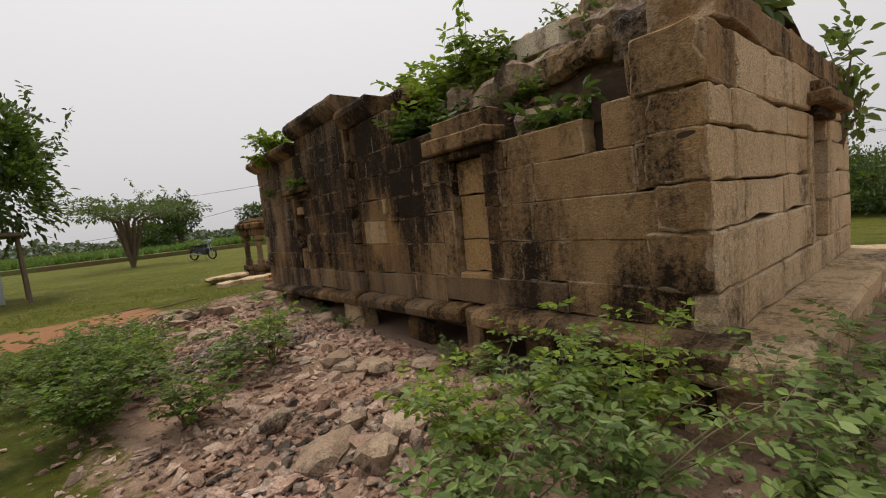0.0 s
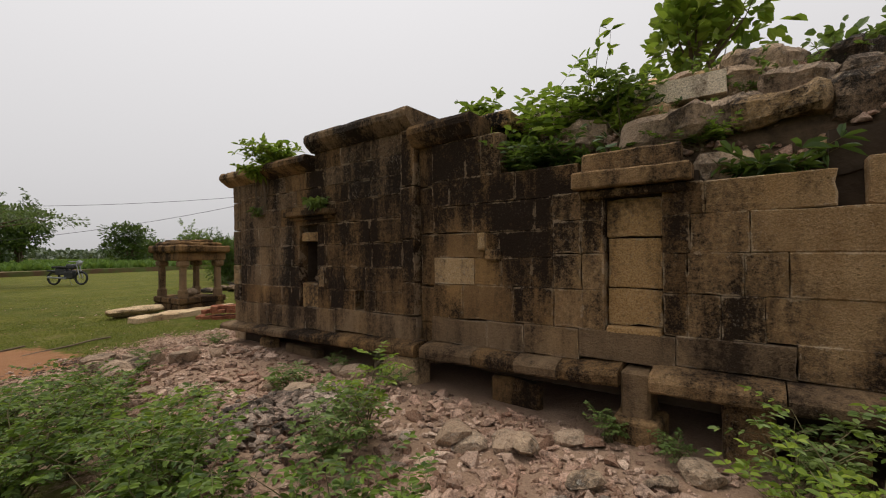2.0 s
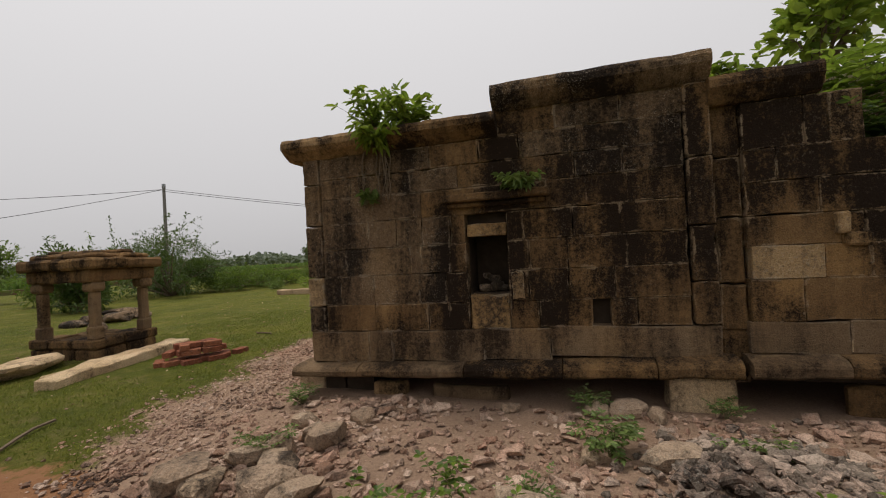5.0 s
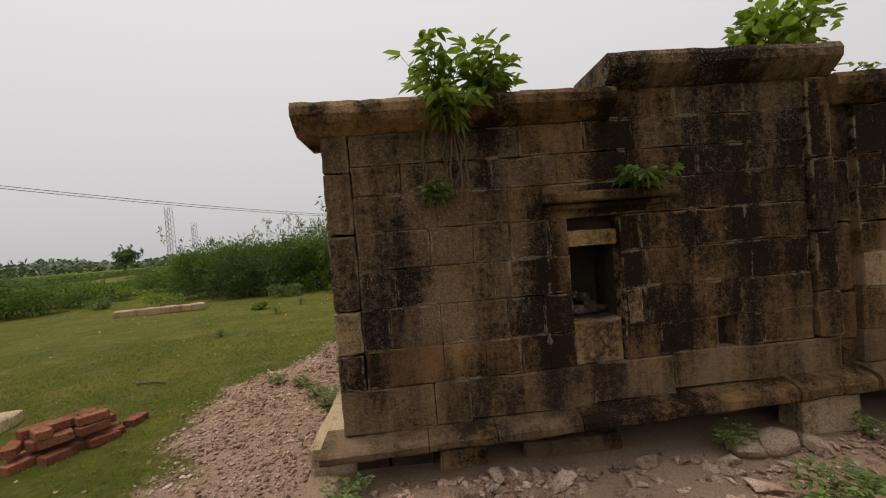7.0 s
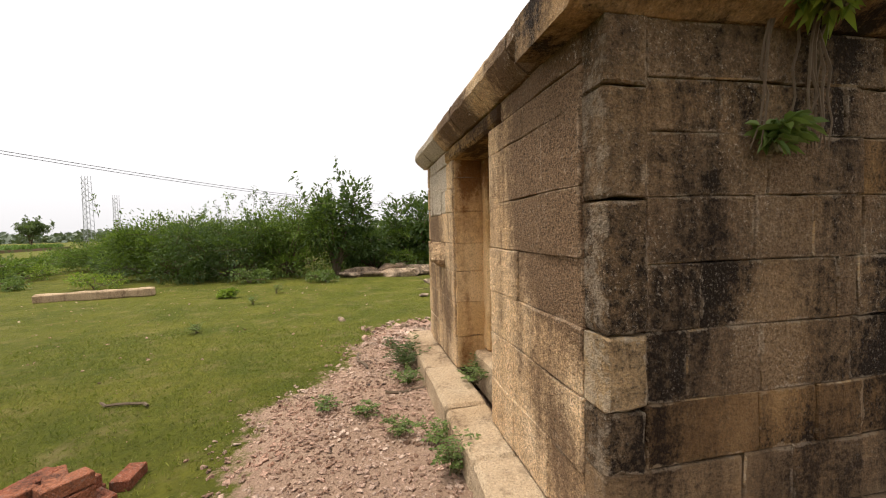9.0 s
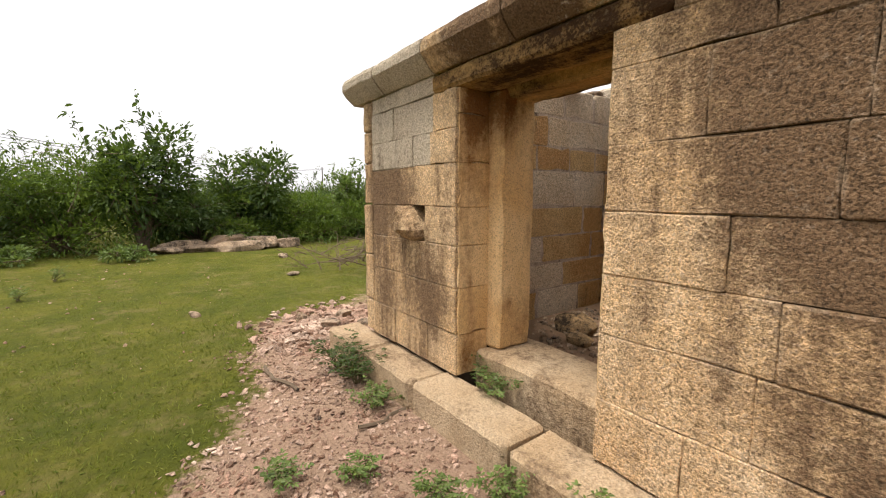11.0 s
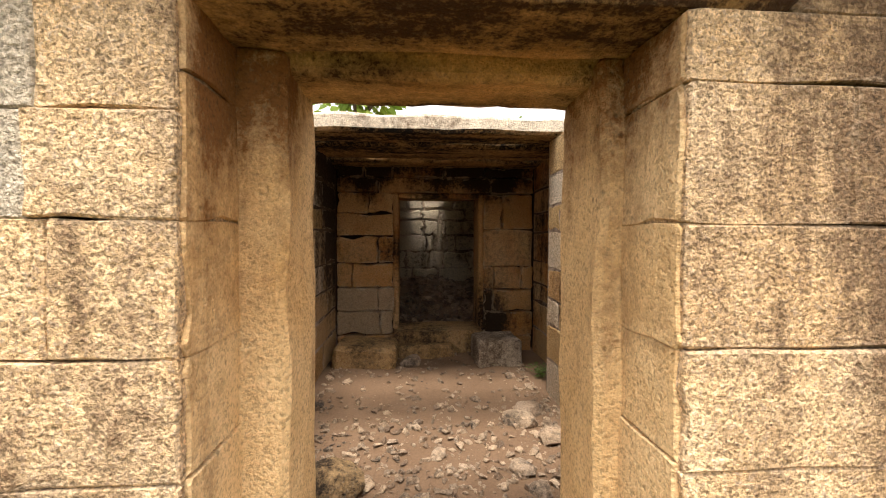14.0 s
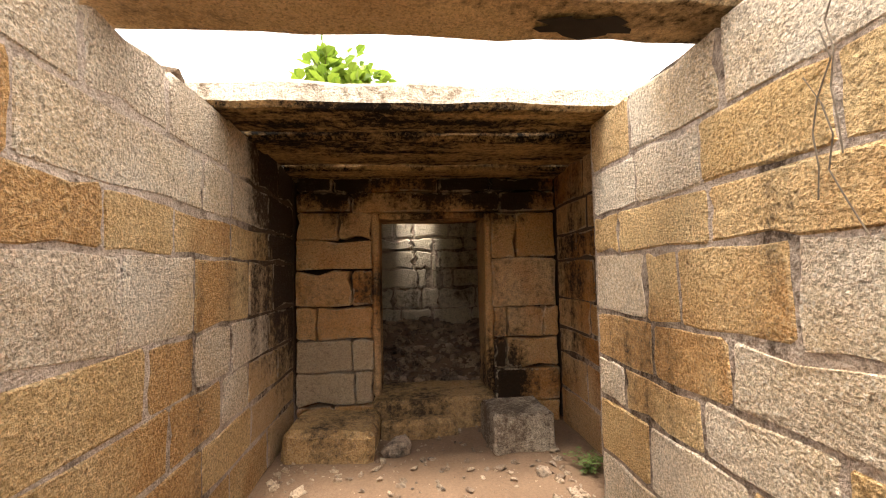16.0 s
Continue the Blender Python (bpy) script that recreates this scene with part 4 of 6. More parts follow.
for x0, x1 in ((-3.9, -3.0), (-2.98, -2.3), (-2.27, -1.5), (-1.48, -0.8), (-0.78, 0.08)):
    part("footing_stone", rough_box(x0, x1, 7.0, 7.42, -0.2, 0.31, 0.12, 0.014, x0 * 2, 0.03), STONE_PALE, wall_north)
# flat dark sheet on the corner stone, painting the shade inside a broken hole
hole_shade = mesh_of("hole_shade", [(0.034, 7.09 + 0.045 * math.cos(k * 0.524), 1.50 + (0.05 if math.sin(k * 0.524) < 0 else 0.012) * math.sin(k * 0.524)) for k in range(12)], [tuple(range(12))])
part("hole_shade_sheet", hole_shade, JOINT, wall_north)

# roof of the chamber
beam = tagged(part("roof_beam", rough_box(-2.9, -0.62, 1.49, 1.77, 2.465, 2.60, 0.09, 0.016, 41, 0.025), STONE_BEAM), "long rough stone beam spanning the open chamber", "beam", kind="structure")
for i, (x, y, a, b, c) in enumerate(((-2.55, 1.62, 0.3, 0.1, 0.09), (-2.1, 1.63, 0.28, 0.1, 0.07), (-1.85, 1.6, 0.14, 0.09, 0.05))):
    part("mortar_lump", rock_mesh(a, b, c, 140 + i), ROCK_DARK, beam, where=pose(x, y, 2.59))
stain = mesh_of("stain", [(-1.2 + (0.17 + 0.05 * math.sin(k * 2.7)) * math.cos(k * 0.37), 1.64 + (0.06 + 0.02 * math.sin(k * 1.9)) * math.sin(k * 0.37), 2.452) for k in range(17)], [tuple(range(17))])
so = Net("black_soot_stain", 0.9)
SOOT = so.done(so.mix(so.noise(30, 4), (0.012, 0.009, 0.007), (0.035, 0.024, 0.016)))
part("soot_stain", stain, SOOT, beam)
for i, (y, s) in enumerate(((1.95, 0.1), (2.15, 0.13), (2.32, 0.1))):
    tagged(part("rock", rock_mesh(s, s * 1.4, s * 0.6, 150 + i, 2), ROCK_DARK, where=pose(-2.9, y, 2.40, 0, 0, 20 * i)), "dark mortar lump on the broken wall top", "rock", "lumps on the wall top")
for i in range(3):
    a = random.Random(40 + i)
    pts = [np.array((-0.79, 1.16 + 0.05 * i, 2.3 - 0.1 * i))]
    for _ in range(5):
        pts.append(pts[-1] + (a.uniform(-0.004, 0.002), a.uniform(-0.045, 0.045), -0.085))
    tagged(part("dry_root", pipe(pts, [0.0022] * 6), BARK), "thin dry root hanging down the inner wall", "root", "dry roots")
ceiling_bm = bmesh.new()
for i, (y0, y1, z0, z1) in enumerate(((2.36, 2.78, 2.45, 2.585), (2.80, 3.15, 2.425, 2.57), (3.17, 3.52, 2.445, 2.57), (3.54, 4.4, 2.42, 2.57))):
    tmp = bpy.data.meshes.new("slab")
    rough_box(-3.0, -0.28, y0, y1, z0, z1, 0.1, 0.016, 50 + i, 0.025).to_mesh(tmp)
    # first slab: pale, with a darker banded underside; the others darker all round
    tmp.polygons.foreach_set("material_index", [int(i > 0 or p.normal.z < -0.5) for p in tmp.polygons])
    ceiling_bm.from_mesh(tmp)
    bpy.data.meshes.remove(tmp)
boxes(ceiling_bm, (-2.77, -1.95, 4.41, 6.0, 2.43, 2.6), (-1.2, -0.6, 4.41, 6.0, 2.43, 2.6), (-1.95, -1.2, 4.41, 5.7, 2.43, 2.6))
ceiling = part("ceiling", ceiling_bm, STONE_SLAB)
ceiling.data.materials.append(STONE_SLAB_UNDER)
tagged(ceiling, "roof of long stone slabs with black bands underneath", "ceiling", kind="structure")


# chamber floor
def floor_z(x, y):
    z = 0.34 + 0.03 * wob(x, y, 1.4, 7) + 0.012 * wob(x, y, 5, 8)
    return z + (0.16 + smooth(4.4, 5.7, y) * 0.42 + 0.10 * wob(x, y, 2.2, 3) if y > 4.28 else 0)


fx, fy = np.linspace(-2.78, -0.49, 44), np.linspace(0.5, 6.05, 108)
floor_mesh = mesh_of("floor", [(x, y, floor_z(x, y)) for y in fy for x in fx], [(r * 44 + c, r * 44 + c + 1, (r + 1) * 44 + c + 1, (r + 1) * 44 + c) for r in range(107) for c in range(43)])
f_ = Net("trodden_earth", 0.95, 0, 0.15)
earth = f_.mix(f_.noise(1.8, 5, 0.6), (0.17, 0.10, 0.056), (0.30, 0.19, 0.115))
FLOOR = f_.done(f_.mix(f_.ramp(f_.noise(60, 4, 0.8), 0.35, 0.7), f_.mix(0.5, earth, (0.07, 0.045, 0.03)), earth), f_.noise(50, 5, 0.8), 0.7, 0.025)
tagged(part("floor", floor_mesh, FLOOR), "trodden earth floor strewn with gravel", "floor", kind="structure")


# ---- the collapsed roof over the rear ----
def mound_z(x, y):
    z = 1.72 + 0.5 * smooth(-0.2, -0.45, x) + 0.48 * smooth(-0.55, -1.2, x) + 0.05 * smooth(-1.2, -2.2, x)
    z -= 0.5 * smooth(-2.6, -3.7, x)
    z -= (0.34 * (1 - smooth(4.2, 5.2, y)) + 0.1 * smooth(6.2, 6.9, y)) * smooth(-0.3, -0.9, x)
    return z + 0.10 * wob(x, y, 1.9, 4) + 0.06 * wob(x, y, 5.1, 6)


mx, my = np.linspace(-3.7, -0.13, 60), np.linspace(4.12, 6.98, 50)
mound_faces = [(r * 60 + c, r * 60 + c + 1, (r + 1) * 60 + c + 1, (r + 1) * 60 + c) for r in range(49) for c in range(59) if not (-2.05 < mx[c] < -1.2 and 5.5 < my[r] < 5.98)]
k_ = Net("dark_roof_earth", 0.95, 0, 0.15)
EARTH_DARK = k_.done(k_.mix(k_.ramp(k_.noise(6, 5, 0.7), 0.35, 0.65), (0.045, 0.032, 0.02), (0.15, 0.1, 0.06)), k_.noise(30, 5, 0.8), 0.9, 0.04)
mound = tagged(part("roof_rubble_mound", mesh_of("mound", [(x, y, mound_z(x, y)) for y in my for x in mx], mound_faces), EARTH_DARK), "dark earth mound of the collapsed roof", "mound", kind="structure")

rng = random.Random(77)
stone_spots = [(-0.40, 5.62, 0.2, 0.36, 0.13), (-0.42, 6.3, 0.2, 0.3, 0.14), (-0.62, 5.95, 0.26, 0.34, 0.15), (-0.55, 6.68, 0.22, 0.2, 0.22), (-0.78, 6.4, 0.24, 0.22, 0.2), (-0.95, 5.75, 0.22, 0.26, 0.18), (-1.1, 6.2, 0.26, 0.28, 0.17), (-1.25, 6.6, 0.24, 0.2, 0.16),
    (-1.0, 5.42, 0.16, 0.17, 0.15), (-0.75, 5.2, 0.15, 0.2, 0.13), (-0.5, 5.05, 0.13, 0.2, 0.14), (-0.7, 4.75, 0.2, 0.26, 0.18), (-1.3, 5.9, 0.2, 0.3, 0.17), (-0.32, 4.52, 0.1, 0.13, 0.12), (-0.5, 4.35, 0.14, 0.12, 0.14),
    (-0.3, 5.28, 0.12, 0.16, 0.12), (-0.3, 6.0, 0.13, 0.22, 0.11), (-0.66, 5.5, 0.2, 0.2, 0.16), (-0.92, 6.1, 0.2, 0.2, 0.17), (-1.05, 6.72, 0.2, 0.16, 0.2), (-0.62, 4.38, 0.17, 0.2, 0.22), (-0.8, 4.68, 0.22, 0.24, 0.26), (-0.52, 4.88, 0.14, 0.18, 0.16), (-1.45, 6.25, 0.24, 0.24, 0.2), (-0.78, 6.72, 0.14, 0.14, 0.22), (-0.32, 6.58, 0.13, 0.15, 0.12), (-1.2, 5.6, 0.18, 0.22, 0.16)]
for i, (x, y, a, b, c) in enumerate(stone_spots):
    shape = rough_box(-a * 0.85, a * 0.85, -b * 0.85, b * 0.85, -0.1, c, 0.05, 0.045, i * 1.7, 0.05)
    ob = part("fallen_stone", shape, STONE_JAMB if i == 8 else (ROCK, STONE_CHIP, ROCK, ROCK_DARK)[i % 4], where=pose(x, y, mound_z(x, y) - 0.02, rng.uniform(-9, 9), rng.uniform(-4, 14), rng.uniform(-25, 25)))
    tagged(ob, "orange weathered stone on the collapsed roof" if i == 8 else "rough brown fallen stone on the collapsed roof", "stone", "fallen stones on the roof")
gen = np.random.default_rng(5)
xs, ys = gen.uniform(-1.5, -0.2, 1200), gen.uniform(4.3, 7.0, 1200)
tagged(part("roof_rubble", scatter("roof_rubble", [(x, y, mound_z(x, y)) for x, y in zip(xs, ys)], 0.015 + 0.075 * gen.uniform(size=1200) ** 2, gen), RUBBLE), "small broken stones on the roof mound", "rubble", kind="stuff")
for i, (y0, y1, z0, z1) in enumerate(((6.80, 7.07, 1.76, 2.03),)):
    part("corner_stone", rough_box(-0.36, 0.012, y0, y1, z0, z1, 0.09, 0.016, 61 + i, 0.02), STONE_MID, wall_north)


# ---- plants ----
def weed(x, y, z, h, r, stems, seed, name="weed", label="leafy green weed growing from rubble", group="weeds by the ruin", leaf=LEAF_WEED, size=0.05, ratio=0.5, pinnate=True, droop=0.15, nodes=6, category="weed", up=0.75):
    """Curved stems from one root; along them compound leaves, or single ones."""
    g = np.random.default_rng(seed)
    V, F, P, Dn, S = [], [], [], [], []
    for _ in range(stems):
        a = g.uniform(0, 2 * math.pi)
        lean, hh = g.uniform(0.25, 1.0) * r, h * g.uniform(0.55, 1.05)
        prev = np.array((g.normal(0, 0.02), g.normal(0, 0.02), -0.02))
        for k in range(1, nodes + 1):
            t = k / nodes
            q = np.array((math.cos(a) * lean * t**1.4, math.sin(a) * lean * t**1.4, hh * (t if up > 0.5 else t * (1.6 - t))))
            q[:2] += g.normal(0, 0.012, 2)
            tube(V, F, prev, q, 0.006 * (1.15 - t) + 0.001, 0.006 * (1.1 - t) + 0.001, 3)
            for _ in range(2 if t > 0.25 else 0):
                b = g.uniform(0, 2 * math.pi)
                d = unit(np.array((math.cos(b), math.sin(b), g.uniform(-0.1, 0.6))))
                if pinnate:
                    L = size * g.uniform(2.2, 3.6)
                    e = q + d * L
                    tube(V, F, q, e, 0.0018, 0.001, 3)
                    s = unit(np.cross(d, (0, 0, 1.0)))
                    for u in (0.4, 0.68, 0.95):
                        for sg in (-1, 1):
                            P.append(q + d * L * u)
                            Dn.append(d * 0.55 + s * sg)
                            S.append(size * g.uniform(0.7, 1.1))
                    P.append(e)
                    Dn.append(d)
                    S.append(size)
                else:
                    for _ in range(2):
                        P.append(q)
                        Dn.append(d + g.normal(0, 0.4, 3))
                        S.append(size * g.uniform(0.6, 1.25))
            prev = q
    root = empty_at(name, x, y, z, label, category, group, g.uniform(0, 360))
    tagged(part("stem", mesh_of("stem", V, F), STEM, root), kind="stuff")
    tagged(part("foliage", leaf_mesh("foliage", np.array(P), np.array(Dn), np.array(S), ratio, g, droop), leaf, root), kind="stuff")
    return root


def bush(x, y, z, rx, ry, h, count, seed, name="bush", label="dense green bush", group="hedge bushes", leaf=LEAF_HEDGE, size=0.1, ratio=0.45, lobes=9, category="bush", twigs=0, trunk=0.0, low=0.12, spiky=0.35, clump=(0.32, 0.6)):
    """A crown of many leaves on uneven lobes over branching limbs."""
    g = np.random.default_rng(seed)
    V, F = [], []
    c = np.stack([g.uniform(-0.75, 0.75, lobes) * rx, g.uniform(-0.75, 0.75, lobes) * ry, trunk + (h - trunk) * g.uniform(low + 0.1, 0.72, lobes)], 1)
    rad = g.uniform(*clump, lobes)
    scale = np.array((rx, ry, (h - trunk) * 0.55))
    for q in c:
        mid = np.array((q[0] * 0.3, q[1] * 0.3, max(trunk, 0.05) + (q[2] - trunk) * 0.3))
        tube(V, F, (0, 0, -0.05), mid, 0.02 * h + 0.01, 0.014 * h + 0.006, 5)
        tube(V, F, mid, q, 0.014 * h + 0.006, 0.006, 4)
        for _ in range(4):
            tube(V, F, q, q + unit(g.normal(0, 1, 3) + (0, 0, 0.6)) * scale * 0.5, 0.007, 0.003, 3)
    which = g.integers(0, lobes, count)
    d = unit(g.normal(0, 1, (count, 3)) + (0, 0, 0.35))
    p = c[which] + d * scale * rad[which][:, None] * g.uniform(0.55, 1.08, (count, 1)) * (1 + 0.25 * np.sin(d[:, :1] * 7 + which[:, None]))
    if twigs:
        tips = c[g.integers(0, lobes, twigs)] + unit(g.normal(0, 0.8, (twigs, 3)) + (0, 0, 1)) * scale * 0.85
        for i, q in enumerate(tips):
            e = q + unit(g.normal(0, 0.7, 3) + (0, 0, 0.7)) * h * 0.22
            tube(V, F, q - (e - q) * 0.6, e, 0.008, 0.002, 3)
            k = g.uniform(-0.4, 1.0, 26)[:, None]
            p = np.concatenate([p, q + (e - q) * k + g.normal(0, 0.035, (26, 3))])
            d = np.concatenate([d, g.normal(0, 1, (26, 3))])
    keep = p[:, 2] > 0.03
    p, d = p[keep], d[keep]
    root = empty_at(name, x, y, z, label, category, group, g.uniform(0, 360) if rx == ry else 0)
    tagged(part("branchwork", mesh_of("branchwork", V, F), BARK, root), kind="stuff")
    if trunk:
        part("trunk", pipe([(0, 0, -0.05), (0.02 * h, 0, trunk * 0.5), (0, 0.01 * h, trunk * 1.1)], [0.035 * h, 0.028 * h, 0.02 * h], 8), BARK, root)
    tagged(part("crown", leaf_mesh("crown", p, d + g.normal(0, spiky, p.shape), size * g.uniform(0.6, 1.3, len(p)), ratio, g, 0.12), leaf, root), kind="stuff")
    return root


# weeds in the foreground and along the walls: x, y, height, spread, stems
WEEDS = [(2.75, 3.3, 0.55, 0.5, 24), (2.3, 2.4, 0.45, 0.45, 18), (2.5, 4.35, 0.45, 0.4, 22), (2.35, 3.9, 0.5, 0.45, 22), (2.0, 4.8, 0.42, 0.4, 10), (3.2, 2.4, 0.45, 0.5, 12), (1.95, 1.75, 0.36, 0.4, 9), (2.65, 2.0, 0.42, 0.45, 13), (2.45, 2.95, 0.5, 0.45, 14),
    (1.6, 4.2, 0.36, 0.28, 7), (0.95, 6.45, 0.55, 0.5, 12), (0.45, 6.95, 0.7, 0.45, 12), (0.9, 7.15, 0.62, 0.5, 13), (0.35, 6.3, 0.5, 0.42, 9), (1.35, 6.9, 0.5, 0.45, 11), (-0.15, 7.65, 0.6, 0.5, 11), (0.5, 7.75, 0.5, 0.5, 11), (-0.9, 7.9, 0.5, 0.5, 9), (1.3, 7.6, 0.42, 0.4, 9),
    (1.25, 4.15, 0.62, 0.3, 5), (2.2, 3.35, 0.45, 0.4, 12), (0.85, 2.65, 0.2, 0.14, 4), (2.55, 1.5, 0.3, 0.4, 7)]
for i, (x, y, h, r, n) in enumerate(WEEDS):
    # the first nine get darker hedge leaves, standing in for dense leaf shadow
    weed(x, y, ground_z(x, y), h, r, n, 300 + i, leaf=LEAF_FRESH if i in (10, 11, 19, 20) else LEAF_HEDGE if i < 9 else LEAF_WEED, size=0.045 if i < 9 else 0.052)
for i, (x, y, h, r, n) in enumerate(((0.16, 2.55, 0.16, 0.14, 8), (0.2, 5.35, 0.2, 0.16, 9), (0.22, 5.75, 0.15, 0.12, 6), (1.25, 0.5, 0.14, 0.2, 8), (0.25, 3.45, 0.12, 0.12, 5), (-1.1, -0.32, 0.22, 0.12, 10), (-1.72, -0.6, 0.1, 0.1, 6), (-2.1, -0.85, 0.09, 0.1, 5), (-2.3, -1.2, 0.08, 0.1, 5), (-1.55, -0.35, 0.14, 0.1, 7),
    (-3.15, -0.38, 0.2, 0.26, 14), (-3.45, -0.4, 0.26, 0.26, 14), (-2.75, -0.4, 0.12, 0.2, 9), (-2.05, 0.1, 0.1, 0.12, 7), (-5.8, -3.4, 0.12, 0.12, 6), (-10.1, -3.0, 0.25, 0.2, 7), (-8.5, -3.2, 0.2, 0.2, 6), (0.28, 0.05, 0.16, 0.2, 9), (0.9, 3.4, 0.14, 0.15, 5), (1.4, 2.2, 0.12, 0.14, 5), (-2.28, 0.2, 0.13, 0.06, 6))):
    z = 0.215 if -0.3 < y < 0.25 and x < -1.5 and x > -2.6 else ground_z(x, y)
    weed(x, y, z, h, r, n, 400 + i, label="small low green weed in bare soil", group="small weeds", size=0.03, nodes=4, leaf=LEAF_DARK if i in (10, 11) else LEAF_WEED)

weed(-0.71, 2.88, floor_z(-0.67, 2.88), 0.08, 0.1, 6, 430, label="tiny green weed on the chamber floor", group="small weeds", size=0.025, nodes=4)

# plants on the walls and the mound
SAP = "broad-leaved plant rooted on the ruined wall top"
weed(0.0, 1.12, 2.43, 0.32, 0.36, 20, 501, "wall_plant", SAP, "wall plants", LEAF_FRESH, 0.11, 0.36, False, category="plant")
weed(-0.05, 0.78, 2.44, 0.34, 0.42, 14, 502, "wall_plant", SAP, "wall plants", LEAF_FRESH, 0.10, 0.36, False, category="plant")
weed(0.14, 0.84, 2.30, 0.14, 0.24, 30, 503, "wall_plant", "plant hanging from the cornice with bare roots", "wall plants", LEAF_FRESH, 0.10, 0.36, False, 0.5, category="plant")
weed(0.05, 0.70, 1.80, 0.1, 0.14, 7, 504, "wall_plant", "small fern-like plant in a wall joint", "wall plants", LEAF_WEED, 0.09, 0.32, False, 0.4, category="plant")
weed(0.09, 2.12, 1.80, 0.12, 0.2, 12, 505, "wall_plant", "small plant on a niche lintel", "wall plants", LEAF_WEED, 0.08, 0.36, False, 0.5, category="plant")
roots = empty_at("hanging_roots", 0.03, 0.8, 2.3, "thin brown roots hanging down the stone wall", "roots")
for i in range(9):
    a, V, F = random.Random(i), [], []
    q = np.array((a.uniform(0, 0.03), a.uniform(-0.14, 0.14), 0.0))
    pts = [q]
    for _ in range(5):
        pts.append(pts[-1] + (a.uniform(-0.01, 0.012), a.uniform(-0.04, 0.04), -0.1))
    part("root", pipe(pts, [0.007, 0.006, 0.006, 0.005, 0.004, 0.003]), BARK, roots)
SPRIGS = [(-0.35, 4.4, 0.36, 0.3, 9, 0.10, LEAF_FRESH), (-0.5, 4.7, 0.62, 0.28, 8, 0.11, LEAF_FRESH), (-0.55, 5.1, 0.85, 0.3, 9, 0.10, LEAF_FRESH), (-0.3, 4.9, 0.3, 0.4, 22, 0.085, LEAF_DARK), (-0.28, 5.2, 0.26, 0.34, 22, 0.085, LEAF_DARK), (-0.6, 4.2, 0.34, 0.4, 12, 0.10, LEAF_FRESH), (-0.28, 4.6, 0.24, 0.3, 20, 0.08, LEAF_DARK),
    (-0.9, 6.0, 0.25, 0.4, 12, 0.06, LEAF_WEED), (-1.0, 6.6, 0.22, 0.4, 12, 0.06, LEAF_WEED), (-0.75, 5.6, 0.2, 0.3, 9, 0.06, LEAF_DARK), (-1.6, 5.3, 0.4, 0.5, 14, 0.08, LEAF_DARK), (-0.9, 4.5, 0.42, 0.5, 16, 0.10, LEAF_FRESH), (-0.65, 3.95, 0.35, 0.4, 14, 0.10, LEAF_FRESH), (-0.6, 4.45, 0.36, 0.4, 18, 0.09, LEAF_HEDGE), (-0.4, 5.32, 0.6, 0.3, 10, 0.09, LEAF_FRESH), (-0.7, 4.85, 0.4, 0.45, 20, 0.09, LEAF_HEDGE), (-0.75, 5.25, 0.35, 0.4, 16, 0.08, LEAF_DARK),
    (-0.55, 5.75, 0.14, 0.3, 12, 0.05, LEAF_WEED), (-0.8, 6.3, 0.16, 0.35, 14, 0.05, LEAF_WEED), (-0.5, 6.55, 0.14, 0.25, 10, 0.05, LEAF_HEDGE), (-1.15, 5.9, 0.2, 0.4, 14, 0.055, LEAF_HEDGE), (-0.35, 5.85, 0.12, 0.25, 10, 0.045, LEAF_HEDGE), (-0.6, 6.85, 0.16, 0.3, 12, 0.05, LEAF_WEED)]
for i, (x, y, h, r, n, size, m) in enumerate(SPRIGS):
    weed(x, y, (mound_z(x, y) - 0.04) if y > 4.15 else 2.55, h, r, n, 520 + i, "mound_plant", "leafy green shrub on the collapsed roof", "plants on the roof", m, size, 0.42, i % 5 == 1, category="plant")
weed(-0.24, 6.25, mound_z(-0.24, 6.25) - 0.02, 0.22, 0.35, 22, 540, "mound_plant", "dark narrow-leaved plant above the wall top", "plants on the roof", LEAF_DARK, 0.13, 0.24, False, 0.35, category="plant")
bush(-2.75, 5.6, mound_z(-2.75, 5.6), 0.62, 0.62, 1.75, 640, 551, "sapling", "young tree with large heart-shaped leaves on the ruin", "", LEAF_FRESH, 0.16, 0.72, 9, "tree", trunk=0.55, low=0.2)
bush(-1.5, 6.9, 2.4, 0.45, 0.3, 0.9, 420, 552, "creeper", "leafy creeper over the rear wall corner", "", LEAF_WEED, 0.11, 0.6, 8, "plant", low=0.0)
bush(-3.4, 7.15, 1.5, 0.35, 0.25, 1.2, 300, 553, "creeper", "leafy creeper over the rear wall corner", "", LEAF_WEED, 0.11, 0.6, 8, "plant", low=0.0)


# ---- rubble and loose stones ----
gen = np.random.default_rng(11)


def strewn(n, x0, x1, y0, y1, keep, r0, r1, power=2.0):
    spots, sizes = [], []
    while len(spots) < n:
        x, y = gen.uniform(x0, x1), gen.uniform(y0, y1)
        if gen.uniform() < keep(x, y):
            spots.append((x, y, ground_z(x, y)))
            sizes.append(r0 + (r1 - r0) * gen.uniform() ** power)
    return spots, sizes


def heaps(x, y):
    k = 0.32 * soil_at(x, y)
    for a, b, s in ((1.35, 3.4, 0.7), (1.35, 0.55, 0.55), (0.95, 4.9, 0.8), (1.5, 2.2, 0.5), (1.6, 5.7, 0.7), (0.3, 0.9, 0.4)):
        k += 0.85 * math.exp(-((x - a) ** 2 + (y - b) ** 2) / (s * s))
    return min(1.0, k)


